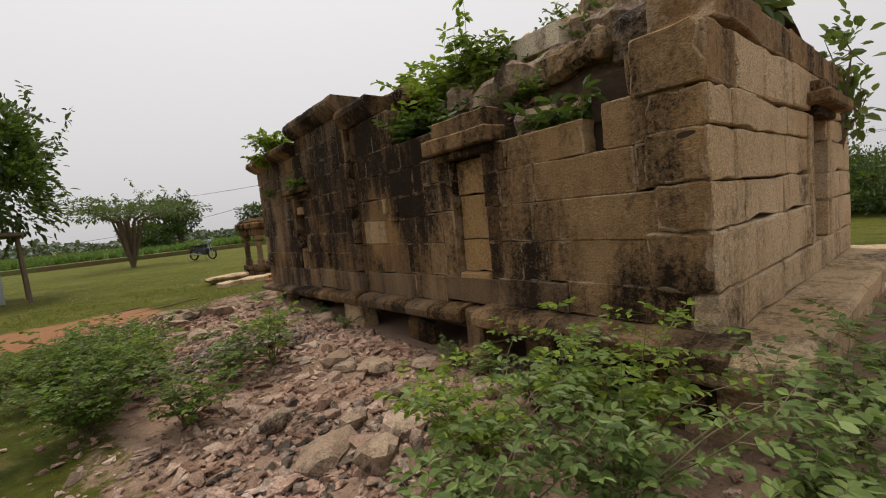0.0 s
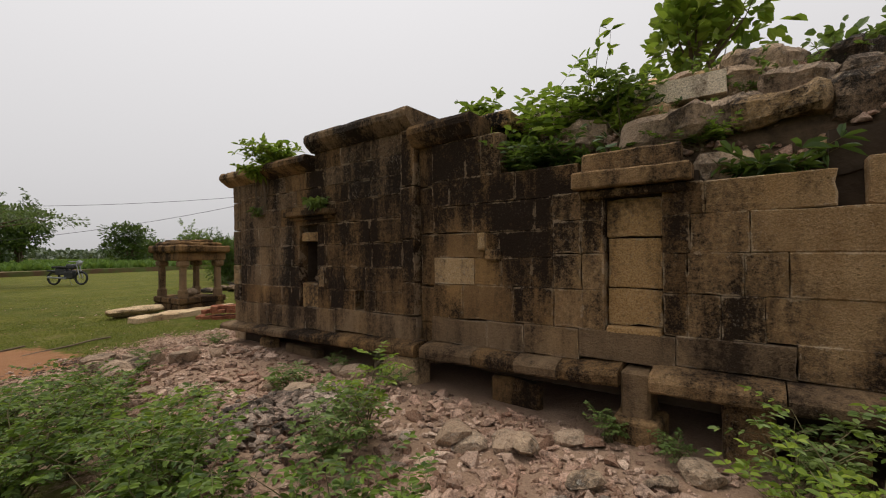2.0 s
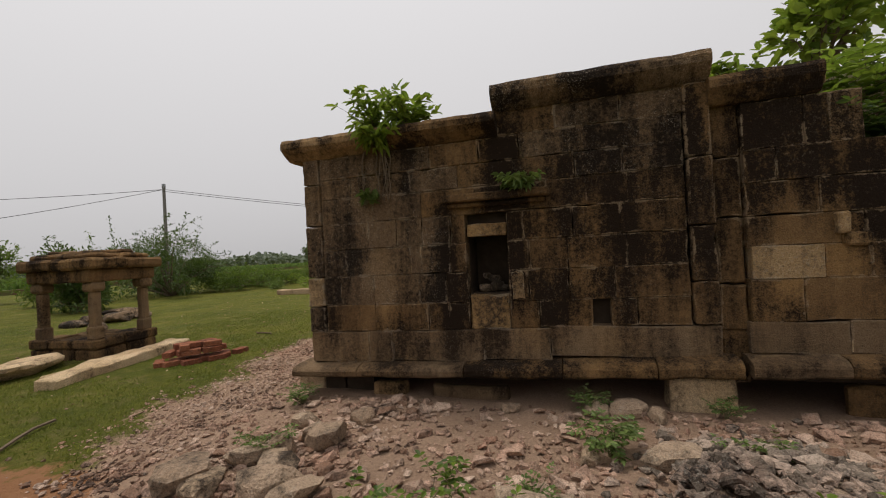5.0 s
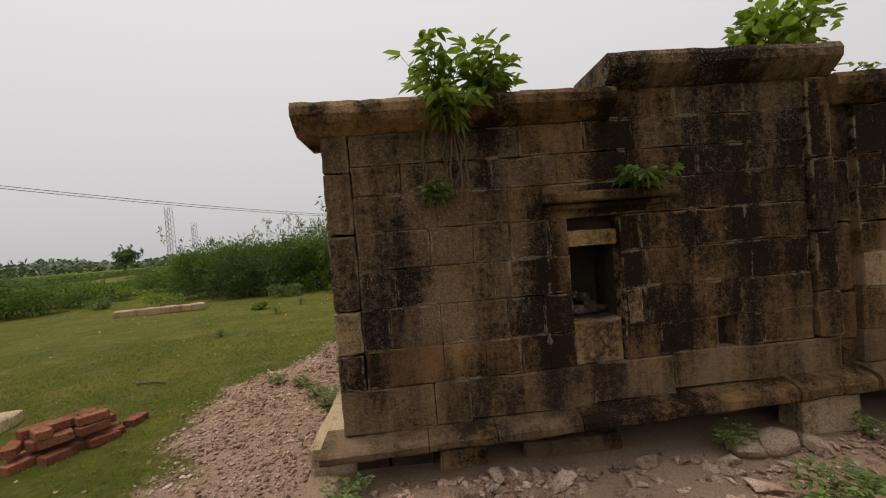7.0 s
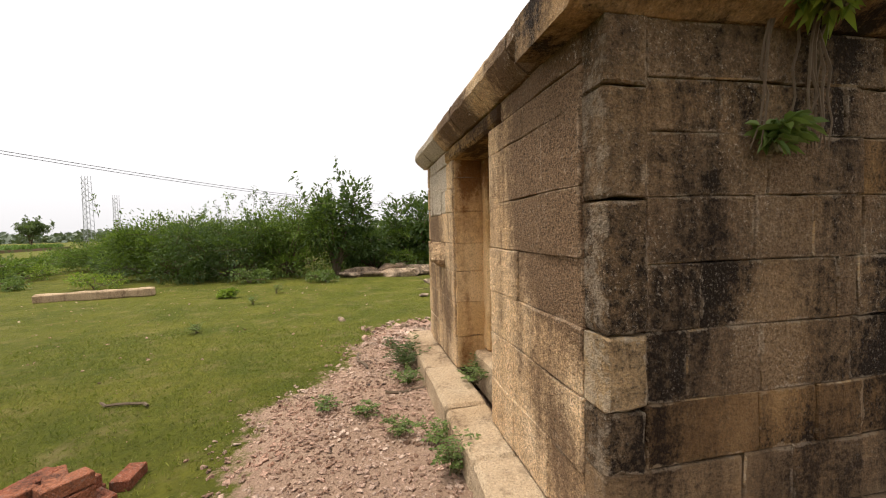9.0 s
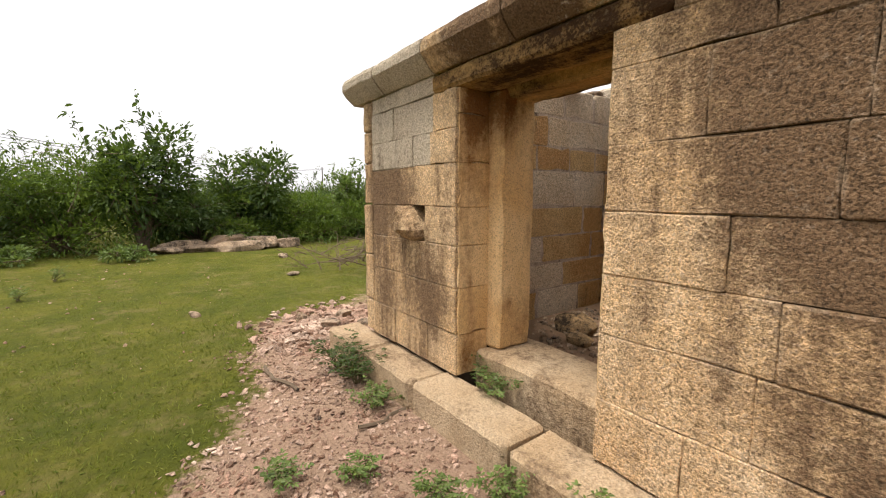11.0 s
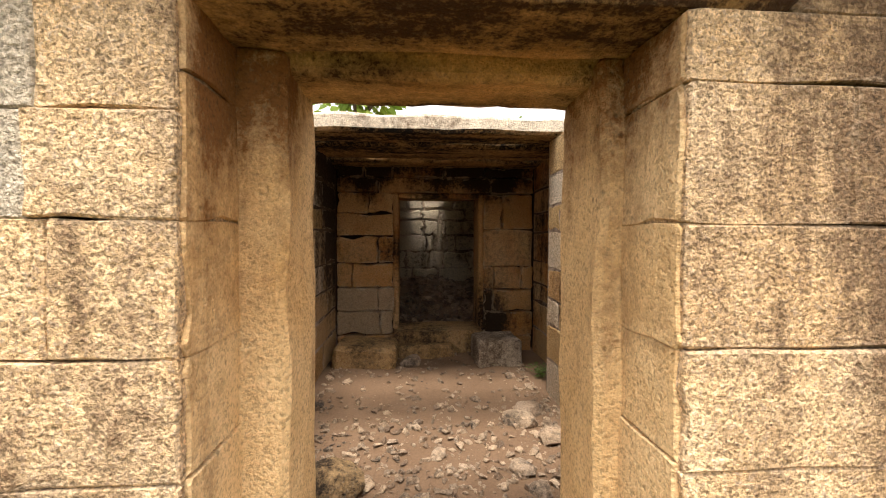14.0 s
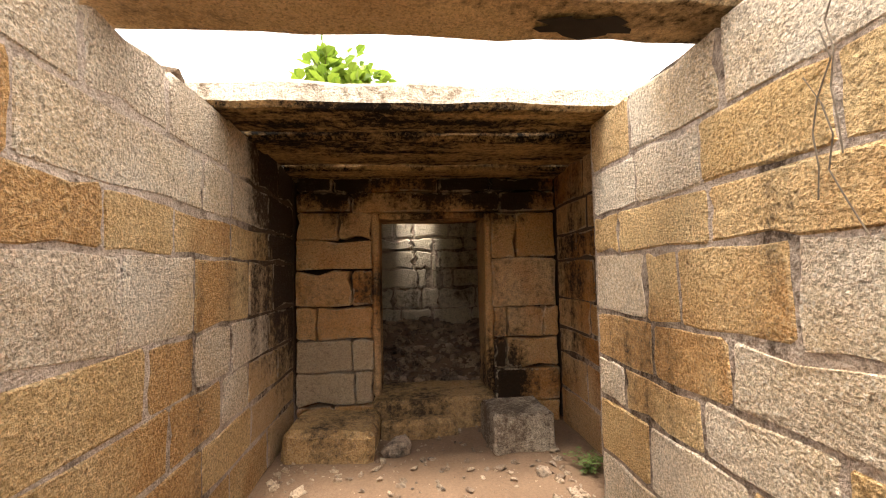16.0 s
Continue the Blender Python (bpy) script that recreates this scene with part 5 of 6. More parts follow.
for n, box, keep, r0, r1, pw in ((11000, (0.1, 3.2, -0.9, 7.9), heaps, 0.007, 0.042, 2.6), (480, (0.15, 2.6, -0.3, 7.6), lambda x, y: heaps(x, y) ** 1.6, 0.045, 0.085, 1.5),
        (9000, (-5.0, 1.8, -2.2, -0.28), lambda x, y: soil_at(x, y) * 0.9, 0.006, 0.03, 3.0), (900, (-5.9, -3.9, -0.9, 0.9), lambda x, y: math.exp(-((x + 4.75) ** 2 / 0.45 + (y - 0.1) ** 2 / 0.25)), 0.02, 0.075, 1.6),
        (900, (-12, 4, -9, -0.5), lambda x, y: (1 - soil_at(x, y)) * 0.5, 0.008, 0.03, 3)):
    sp, sz = strewn(n, *box, keep, r0, r1, pw)
    tagged(part("rubble", scatter("rubble", sp, sz, gen), RUBBLE), "broken pinkish grey rubble on the bare soil", "rubble", kind="stuff")
ins = [(x, y, floor_z(x, y)) for x, y in zip(gen.uniform(-2.7, -0.8, 4200), gen.uniform(0.6, 3.75, 4200)) if gen.uniform() < 0.25 + 0.75 * math.exp(-((y - 1.45) ** 2) / 0.35) or abs(x + 1.75) > 0.8]
tagged(part("floor_rubble", scatter("floor_rubble", ins, 0.005 + 0.036 * gen.uniform(size=len(ins)) ** 2.6, gen), RUBBLE_INNER), "gravel and stone chips on the chamber floor", "rubble", kind="stuff")
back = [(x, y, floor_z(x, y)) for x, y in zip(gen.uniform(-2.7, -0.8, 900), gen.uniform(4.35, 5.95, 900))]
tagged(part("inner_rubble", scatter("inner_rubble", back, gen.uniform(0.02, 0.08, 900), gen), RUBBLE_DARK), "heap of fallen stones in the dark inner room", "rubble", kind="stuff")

heap = [(1.25 + a, 3.35 + b, ground_z(1.25 + a, 3.35 + b) + max(0.0, 0.10 - 0.25 * (a * a + b * b))) for a, b in gen.normal(0, 0.33, (520, 2))]
heap += [(1.5 + a, 5.75 + b, ground_z(1.5 + a, 5.75 + b)) for a, b in gen.normal(0, 0.28, (160, 2))]
tagged(part("stone_heap", scatter("stone_heap", heap, gen.uniform(0.02, 0.065, len(heap)), gen), RUBBLE_GREY), "low heap of dark grey broken stones", "rubble", kind="stuff")
rng = random.Random(3)
ROCKS = [(1.68, 0.22, 0.17), (1.38, 0.43, 0.14), (1.64, 0.81, 0.15), (1.04, 0.79, 0.15), (0.76, 0.44, 0.1), (1.73, 0.42, 0.12), (1.65, 0.98, 0.13), (1.67, 1.7, 0.09), (0.83, 4.67, 0.09), (0.66, 4.97, 0.1), (1.59, 5.25, 0.11), (1.5, 5.8, 0.16), (0.82, 4.52, 0.12), (0.68, 4.86, 0.10), (0.83, 5.42, 0.10), (2.03, 3.55, 0.06), (1.44, 0.68, 0.12), (1.2, 0.55, 0.11), (1.55, 2.18, 0.15), (1.4, 2.35, 0.09), (0.95, 2.95, 0.13), (0.94, 2.5, 0.08), (1.59, 0.14, 0.14), (1.5, 0.74, 0.13), (1.7, 0.35, 0.1),
    (1.25, 3.1, 0.1), (1.28, 3.54, 0.1), (1.1, 3.3, 0.09), (0.98, 0.66, 0.12), (0.66, 0.85, 0.10), (1.53, 0.1, 0.1), (1.48, 0.72, 0.09), (0.2, 2.85, 0.12), (0.3, 3.0, 0.09), (0.22, 2.6, 0.1), (0.35, 5.15, 0.11), (0.4, 5.9, 0.1), (0.18, 1.95, 0.07), (0.25, 2.75, 0.08), (1.05, 5.95, 0.12), (1.35, 6.1, 0.12), (1.2, 5.6, 0.1), (0.6, 5.75, 0.09),
    (-1.5, 7.75, 0.16), (-0.6, 7.6, 0.12), (-2.4, 7.9, 0.2), (0.3, 8.3, 0.14), (-4.5, 0.3, 0.11), (-4.75, 0.0, 0.12), (-5.0, 0.25, 0.1), (-4.3, -0.15, 0.09), (-5.2, -0.2, 0.09), (-4.15, 0.35, 0.1), (-6.3, -1.2, 0.07), (-8.2, 0.6, 0.1), (-10.9, 1.1, 0.14)]
for i, (x, y, s) in enumerate(ROCKS):
    ob = part("rock", rock_mesh(s * rng.uniform(0.9, 1.3), s * rng.uniform(0.8, 1.1), s * rng.uniform(0.5, 0.85), i * 0.9, 2), ROCK, where=pose(x, y, ground_z(x, y) - 0.01, rng.uniform(-8, 8), rng.uniform(-8, 8), rng.uniform(0, 360)))
    tagged(ob, "rough pale brown stone lying on rubble soil", "rock", "loose rocks")
for i, (x, y, s) in enumerate(((-2.35, 1.25, 0.15), (-2.1, 1.0, 0.09), (-1.3, 1.35, 0.07), (-1.02, 1.7, 0.09), (-1.15, 1.95, 0.09), (-1.05, 2.15, 0.10), (-1.75, 1.55, 0.05), (-1.25, 1.15, 0.06), (-1.4, 2.4, 0.04), (-1.0, 2.9, 0.05), (-1.9, 3.35, 0.10))):
    tagged(part("rock", rock_mesh(s * 1.2, s, s * 0.7, 60 + i, 2), STONE_CHIP if i < 2 else ROCK, where=pose(x, y, floor_z(x, y) - 0.01, 0, 0, 40 * i)), "broken stone on the chamber floor", "rock", "stones in the chamber")
tagged(part("stone_block", rough_box(-0.22, 0.22, -0.2, 0.2, 0, 0.29, 0.08, 0.014, 4, 0.02), STONE_GREY, where=pose(-1.04, 3.4, 0.32, 0, 0, 4)), "grey carved stone block on the chamber floor", "stone block")
tagged(part("stone_bench", rough_box(-0.31, 0.31, -0.26, 0.26, 0, 0.25, 0.08, 0.02, 14, 0.04), STONE_OCHRE, where=pose(-2.38, 3.45, 0.31, 0, 3, -3)), "rough stone block against the dark cross wall", "stone block")
for i, (y, z, s) in enumerate(((1.70, 0.925, 0.06), (1.82, 0.925, 0.075), (1.9, 0.925, 0.05), (1.78, 1.0, 0.06), (1.72, 1.04, 0.045))):
    tagged(part("rock", rock_mesh(s, s, s * 0.8, 80 + i, 2), ROCK, where=pose(-0.24 - 0.05 * (i > 2), y, z, 0, 0, 30 * i)), "loose stone stuffed in the window opening", "rock", "stones in the window")

# long slabs, tan boulder, far slab and rock pile
for i, (x, y, l, w, h, rz) in enumerate(((-0.85, -3.62, 2.35, 0.24, 0.13, 13), (-0.95, -3.85, 2.2, 0.2, 0.12, 12))):
    tagged(part("stone_slab", rough_box(-l / 2, l / 2, -w / 2, w / 2, -0.03, h, 0.1, 0.035, i * 9, 0.02), STONE_PALE, where=pose(x, y, ground_z(x, y), 0, 0, rz)), "long pale stone slab lying on grass", "stone slab", "long slabs")
tagged(part("boulder", rock_mesh(0.55, 0.3, 0.14, 8.1), STONE_PALE, where=pose(-0.15, -4.65, ground_z(-0.15, -4.65), 0, 0, 25)), "low tan boulder half sunk in grass", "boulder")
tagged(part("stone_slab", rough_box(-1.25, 1.25, -0.16, 0.16, -0.05, 0.17, 0.15, 0.02, 33, 0.03), STONE_LEDGE, where=pose(-10.9, -7.5, 0, 0, 0, 101)), "long pale stone slab lying on grass", "stone slab", "long slabs")
for i, (x, y, a, b, c) in enumerate(((-13.3, -1.1, 0.25, 0.5, 0.14), (-13.4, -0.2, 0.35, 0.7, 0.13), (-13.1, 0.5, 0.3, 0.55, 0.2), (-13.5, 1.2, 0.4, 0.45, 0.26), (-13.3, 1.9, 0.3, 0.4, 0.2), (-13.6, 0.3, 0.3, 0.6, 0.3), (-13.7, -0.7, 0.25, 0.6, 0.22))):
    tagged(part("rock", rock_mesh(a, b, c, 90 + i), ROCK, where=pose(x, y, ground_z(x, y) - 0.02, 0, 0, rng.uniform(-15, 15))), "pale quarried stone in a pile on grass", "rock", "pile of stones")
for i, (x, y, a) in enumerate(((-4.5, -9.0, 0.3), (-4.9, -9.4, 0.35), (-4.2, -9.5, 0.25), (-5.3, -9.1, 0.28), (-3.7, -9.2, 0.22))):
    tagged(part("rock", rock_mesh(a, a * 1.2, a * 0.6, 110 + i), ROCK_DARK, where=pose(x, y, ground_z(x, y) - 0.02, 0, 0, 50 * i)), "dark fallen stone beyond the small pavilion", "rock", "stones beyond the pavilion")

# bricks
brick_mesh = bpy.data.meshes.new("brick")
rough_box(-0.115, 0.115, -0.055, 0.055, 0, 0.075, 0.2, 0.004, 1, 0.006).to_mesh(brick_mesh)
pile = [(0, 0, 0, 5), (0.25, 0.02, 0, 0), (0.0, 0.13, 0, 8), (0.26, 0.15, 0, -4), (-0.25, 0.05, 0, 80), (0.5, 0.05, 0, 12), (0.48, 0.2, 0, 90), (0.1, 0.27, 0, 3), (0.36, 0.29, 0, -8), (-0.18, 0.24, 0, 20), (0.05, 0.05, 0.078, 15), (0.3, 0.08, 0.078, -6), (0.12, 0.2, 0.078, 85), (0.38, 0.2, 0.078, 5), (-0.14, 0.1, 0.078, 60), (0.15, 0.12, 0.156, 10), (0.33, 0.15, 0.156, 70), (0.72, 0.12, 0, 35), (-0.02, 0.38, 0, 15), (0.28, 0.41, 0, 2), (0.0, 0.22, 0.078, 12), (0.26, 0.33, 0.078, 4), (0.02, 0.3, 0.078, -10), (0.05, 0.02, 0.156, 4), (0.3, 0.04, 0.156, 10), (-0.02, 0.2, 0.156, 88), (0.28, 0.3, 0.156, -5)]
for x, y, z, rz in pile:
    px, py = -0.98 - x * 0.85 + y * 0.1, -2.82 + x * 0.55 + y * 0.75
    tagged(part("brick", brick_mesh, BRICK, where=pose(px, py, ground_z(px, py) * (z == 0) + (z + 0.005 if z else -0.005), rng.uniform(-3, 3), rng.uniform(-3, 3), rz - 35)), "red clay brick in a loose pile on grass", "brick", "brick pile")

# ---- the small pavilion ----
pav = empty_at("stone_pavilion", -0.95, -4.4, -0.05, "small ruined open stone pavilion on four posts", "pavilion", rz=4)
pav.scale = (0.92, 0.92, 1.22)
PX, PY = -1.12, -1.35
for i, (x0, x1, y0, y1, z0, z1) in enumerate(((-1.12, -0.56, -0.42, 0.02, -0.05, 0.15), (-0.55, 0.0, -0.42, 0.0, -0.05, 0.14), (-0.4, 0.0, -0.9, -0.43, -0.05, 0.15), (-0.4, 0.02, -1.36, -0.91, -0.05, 0.14), (-1.14, -0.41, -1.36, -0.43, -0.05, 0.13),
        (-1.15, -0.5, -0.5, 0.03, 0.15, 0.27), (-0.49, 0.03, -0.45, 0.03, 0.15, 0.26), (-0.45, 0.03, -0.95, -0.46, 0.15, 0.26), (-0.5, 0.03, -1.38, -0.96, 0.15, 0.27), (-1.15, -0.51, -1.38, -0.51, 0.14, 0.25))):
    part("base_stone", rough_box(x0, x1, y0, y1, z0, z1, 0.14, 0.014, i * 3, 0.02), STONE_DARK, pav)
for i, (x, y) in enumerate(((-0.12, -0.12), (PX + 0.12, -0.12), (-0.12, PY + 0.12), (PX + 0.12, PY + 0.12))):
    post = part("post", rough_box(x - 0.07, x + 0.07, y - 0.07, y + 0.07, 0.26, 0.86, 0.12, 0.008, i, 0.025), STONE_PLAIN, pav)
    part("post_foot", rough_box(x - 0.09, x + 0.09, y - 0.09, y + 0.09, 0.255, 0.42, 0.12, 0.008, i + 5, 0.02), STONE_PLAIN, post)
    part("capital", rough_box(x - 0.12, x + 0.12, y - 0.12, y + 0.12, 0.86, 0.98, 0.12, 0.010, i + 9, 0.03), STONE_PLAIN, post)
for i, s in enumerate(((-1.16, 0.04, -0.2, 0.0, 0.98, 1.14), (-1.16, 0.04, -1.36, -1.16, 0.98, 1.14), (-0.2, 0.02, -1.16, -0.2, 0.98, 1.14), (-1.14, -0.94, -1.16, -0.2, 0.98, 1.14))):
    part("beam", rough_box(*s, 0.14, 0.014, i * 7, 0.02), STONE_DARK, pav)
for i, s in enumerate(((-1.24, -0.55, -0.7, 0.12, 1.14, 1.27), (-0.54, 0.12, -0.7, 0.13, 1.14, 1.28), (-1.24, -0.56, -1.46, -0.71, 1.14, 1.27), (-0.55, 0.13, -1.46, -0.71, 1.14, 1.28), (-1.1, -0.5, -1.3, -0.02, 1.265, 1.34), (-0.49, 0.02, -1.32, -0.02, 1.265, 1.345), (-0.95, -0.15, -1.15, -0.2, 1.335, 1.385))):
    part("roof_slab", rough_box(*s, 0.14, 0.024, i * 5 + 2, 0.03), STONE_DARK, pav)
tagged(part("rock", rock_mesh(0.14, 0.13, 0.14, 131, 2), ROCK, where=pose(-1.5, -5.1, 0.25)), "rounded stone standing inside the pavilion", "rock")

# ---- hedges and trees ----
HEDGE = [(-15.2, -5.4, 2.4, 1.9, 2.35), (-16.4, -7.6, 2.4, 2.0, 2.2), (-15.2, -3.4, 2.2, 1.9, 2.3), (-18.5, -10.0, 2.4, 1.8, 1.5), (-22.5, -13.0, 2.4, 1.8, 1.2), (-27, -17, 2.6, 2.0, 1.0), (-15.3, -0.2, 2.0, 1.8, 1.6), (-15.6, 1.8, 2.0, 1.9, 1.65), (-15.8, 4.0, 2.2, 2.0, 1.55), (-16.2, 6.4, 2.4, 2.2, 1.75),
    (-16.0, 9.0, 2.6, 2.3, 2.1), (-17.0, 12.0, 2.8, 2.6, 2.2), (-19, 15.5, 3.2, 3.0, 2.3), (-20, -4.0, 3.0, 3.0, 2.3), (-21, 1.5, 3.0, 3.0, 2.2), (-22, 7.0, 3.0, 3.0, 2.5)]
for i, (x, y, rx, ry, h) in enumerate(HEDGE):
    bush(x, y, 0, rx, ry, h * (1.0 + 0.22 * ((i * 7) % 5) / 4), 15000, 600 + i, size=0.12, ratio=0.32, lobes=24, clump=(0.24, 0.5), label="dense feathery green thorn bush at the meadow edge", leaf=LEAF_HEDGE if i % 3 else LEAF_DARK, twigs=34 if i % 2 == 0 else 16, low=0.0)
for i, (x, y, r, h, m) in enumerate(((-11.5, -15.3, 2.3, 2.4, LEAF_DARK), (-14.8, -14.5, 2.2, 0.75, LEAF_HEDGE), (-13.2, -17.6, 2.4, 2.3, LEAF_DARK), (-9.0, -18.0, 1.5, 1.8, LEAF_HEDGE), (-18.0, -14.4, 1.8, 0.6, LEAF_HEDGE), (-6.5, -13.5, 1.0, 1.7, LEAF_DARK), (-20, -19, 2.6, 0.7, LEAF_HEDGE))):
    bush(x, y, 0, r, r, h * 1.35, 7000, 640 + i, size=0.13, ratio=0.34, lobes=20, clump=(0.2, 0.45), label="dark green bush behind the meadow", group="meadow bushes", leaf=m, twigs=12, low=0.0)
for i, (x, y, s) in enumerate(((-12.8, -4.3, 0.6), (-13.2, -8.8, 0.7), (-12.2, -1.9, 0.45), (-16.8, -13.1, 0.8), (-13.8, -11.5, 0.5), (-9.6, -4.1, 0.25), (-12.0, -15.6, 0.7))):
    bush(x, y, 0, s, s, s * 0.8, 700, 660 + i, size=0.09, lobes=6, label="small round green shrub on the meadow", group="small shrubs", leaf=LEAF_FRESH if i % 2 else LEAF_WEED, low=0.0)


def tree(x, y, h, r, seed, label, leaf=LEAF_DARK, size=0.22, count=3600, trunk=0.35, lobes=10, flat=False, name="tree"):
    return bush(x, y, 0, r, r, h, count, seed, name, label, "", leaf, size, 0.45, lobes, "tree", trunk=h * (0.62 if flat else trunk), low=0.25 if flat else 0.0, twigs=10)


tree(-14.4, -1.7, 3.7, 1.1, 701, "dark leafy young tree above the hedge", LEAF_DARK, 0.17, 4200, 0.12)
tree(-15.6, 5.2, 3.0, 0.7, 702, "slender young tree above the hedge", LEAF_WEED, 0.17, 1800, 0.15)
tree(-14.9, 1.2, 3.1, 1.1, 709, "dark leafy young tree above the hedge", LEAF_DARK, 0.17, 4200, 0.1)
tree(1.3, -20.5, 3.7, 3.6, 703, "flat-topped dusty acacia tree in the meadow", LEAF_GREY, 0.16, 3600, flat=True, lobes=14)
tree(-4.8, -52, 6.4, 2.3, 704, "round dark tree at the edge of the crop field", LEAF_DARK, 0.35, 4000, 0.3)
tree(-1.8, -50, 4.4, 2.4, 705, "low round dark tree by the crop field", LEAF_DARK, 0.35, 3600, 0.1)
tree(5.2, -8.5, 5.4, 1.9, 706, "leafy tree overhanging a small hut", LEAF_DARK, 0.2, 12000, 0.3)
tree(-17, -62, 5.6, 3.2, 707, "round dark tree beyond the crop field", LEAF_DARK, 0.4, 3600, 0.15)
tree(-9.5, -24, 3.4, 1.0, 708, "small leafy tree behind the pavilion", LEAF_WEED, 0.18, 2400, 0.25)
tree(-24, -75, 5.0, 3.0, 710, "round dark tree beyond the crop field", LEAF_DARK, 0.4, 3000, 0.15)
tree(-70, 34, 4.8, 3.0, 711, "far round tree behind the hedges", LEAF_WEED, 0.45, 2600, 0.2)
tree(-92, -62, 5.0, 2.4, 712, "far tree at the edge of the plain", LEAF_GREY, 0.45, 2600, 0.45)

# dead brush by the wall
brush = empty_at("dead_brush", -8.6, 2.2, 0, "heap of dry grey thorn branches on grass", "brush")
for i in range(46):
    a, V, F = random.Random(900 + i), [], []
    q = np.array((a.uniform(-1.0, 1.0), a.uniform(-1.2, 1.2), a.uniform(0.0, 0.3)))
    d = unit(np.array((a.uniform(-1, 1), a.uniform(-1, 1), a.uniform(-0.05, 0.6))))
    for k in range(4):
        e = q + d * a.uniform(0.2, 0.4)
        e[2] = max(e[2], 0.01)
        tube(V, F, q, e, 0.014 - 0.003 * k, 0.011 - 0.003 * k, 4)
        for _ in range(2):
            w = q + (e - q) * a.uniform(0.2, 0.9)
            tube(V, F, w, w + unit(d + np.array((a.uniform(-1, 1), a.uniform(-1, 1), a.uniform(-0.3, 0.8)))) * a.uniform(0.12, 0.3), 0.006, 0.002, 3)
        q, d = e, unit(d + np.array((a.uniform(-0.5, 0.5), a.uniform(-0.5, 0.5), a.uniform(-0.25, 0.15))))
    tagged(part("branch", mesh_of("branch", V, F), BARK, brush), kind="stuff")
for i, (x, y, l, rz) in enumerate(((1.5, -1.8, 1.2, 25), (2.2, -2.2, 0.6, 5), (-2.6, -0.42, 0.5, 110), (-3.6, -0.8, 0.6, 20), (-2.9, -3.0, 0.5, 70))):
    a, V, F = random.Random(950 + i), [], []
    pts = [np.array((-l / 2, 0, 0.02))]
    for k in range(6):
        pts.append(pts[-1] + (l / 6, a.uniform(-0.05, 0.05), a.uniform(-0.01, 0.012)))
    tagged(part("fallen_branch", pipe(pts, [0.014] * 7, 5), BARK, where=pose(x, y, ground_z(x, y) + 0.005, 0, 0, rz)), "thin dry branch lying on the ground", "branch", "fallen branches")

# ---- poles, wires, pylons ----
w_ = Net("weathered_concrete_pole", 0.85)
POLE = w_.done(w_.mix(w_.noise(8, 4), (0.13, 0.12, 0.105), (0.24, 0.225, 0.2)), w_.noise(40, 3), 0.3)
z_ = Net("galvanised_steel", 0.45, 0.8)
STEEL = z_.done(z_.mix(z_.noise(5, 3), (0.26, 0.27, 0.28), (0.38, 0.39, 0.4)))
c_ = Net("black_cable", 0.6)
CABLE = c_.done(c_.mix(c_.noise(20), (0.02, 0.02, 0.02), (0.05, 0.05, 0.05)))
POLES = [(-12.5, -16.6, 5.35), (-57, 18.8, 5.5), (16, -44, 6.0)]
for i, (x, y, h) in enumerate(POLES):
    pole = empty_at("utility_pole", x, y, 0, "slim grey concrete utility pole with crossarm", "utility pole", "utility poles")
    V, F = [], []
    tube(V, F, (0, 0, -0.1), (0, 0, h), 0.10, 0.07, 8)
    part("shaft", mesh_of("shaft", V, F), POLE, pole)
    if i == 0:
        part("cap", boxes(bmesh.new(), (-0.06, 0.06, -0.06, 0.06, h - 0.1, h + 0.12)), STEEL, pole)
        continue
    part("crossarm", boxes(bmesh.new(), (-0.5, 0.5, -0.04, 0.04, h - 0.35, h - 0.27)), STEEL, pole)
    for dx in (-0.42, 0.0, 0.42):
        V, F = [], []
        tube(V, F, (dx, 0, h - 0.27), (dx, 0, h - 0.13), 0.035, 0.02, 6)
        part("insulator", mesh_of("insulator", V, F), POLE, pole)


def wire(a, b, sag, label="thin black overhead cable between poles"):
    a, b = np.array(a, float), np.array(b, float)
    pts = [a + (b - a) * t + np.array((0, 0, -4 * sag * t * (1 - t))) for t in np.linspace(0, 1, 25)]
    tagged(part("overhead_wire", pipe(pts, [0.012] * 25), CABLE), label, "cable", "overhead wires")


wire((-12.5, -16.6, 5.2), (-57, 18.8, 5.3), 1.4)
wire((-12.4, -16.6, 5.1), (-57, 18.8, 5.25), 1.45)
wire((-12.5, -16.6, 5.2), (16, -44, 5.9), 1.4)
wire((-12.5, -16.6, 5.2), (16, -44, 2.6), 2.0)
for x, y, h in ((-130, -73, 18.5), (-178, -90, 17.5)):
    pylon = empty_at("lattice_pylon", x, y, 0, "tall grey steel lattice mast far off", "pylon", "pylons")
    for sx in (-1, 1):
        for sy in (-1, 1):
            V, F = [], []
            tube(V, F, (sx * 0.9, sy * 0.9, 0), (sx * 0.7, sy * 0.7, h), 0.09, 0.07, 4)
            part("leg", mesh_of("leg", V, F), STEEL, pylon)
    V, F = [], []
    for k in range(int(h // 1.5)):
        z = k * 1.5
        for a, b in (((-0.85, -0.85, z), (0.85, -0.85, z + 1.5)), ((0.85, -0.85, z), (-0.85, -0.85, z + 1.5)), ((-0.85, 0.85, z), (-0.85, -0.85, z + 1.5)), ((0.85, -0.85, z), (0.85, 0.85, z + 1.5)), ((-0.85, -0.85, z), (0.85, -0.85, z))):
            tube(V, F, a, b, 0.05, 0.05, 3)
    tagged(part("bracing", mesh_of("bracing", V, F), STEEL, pylon), kind="stuff")

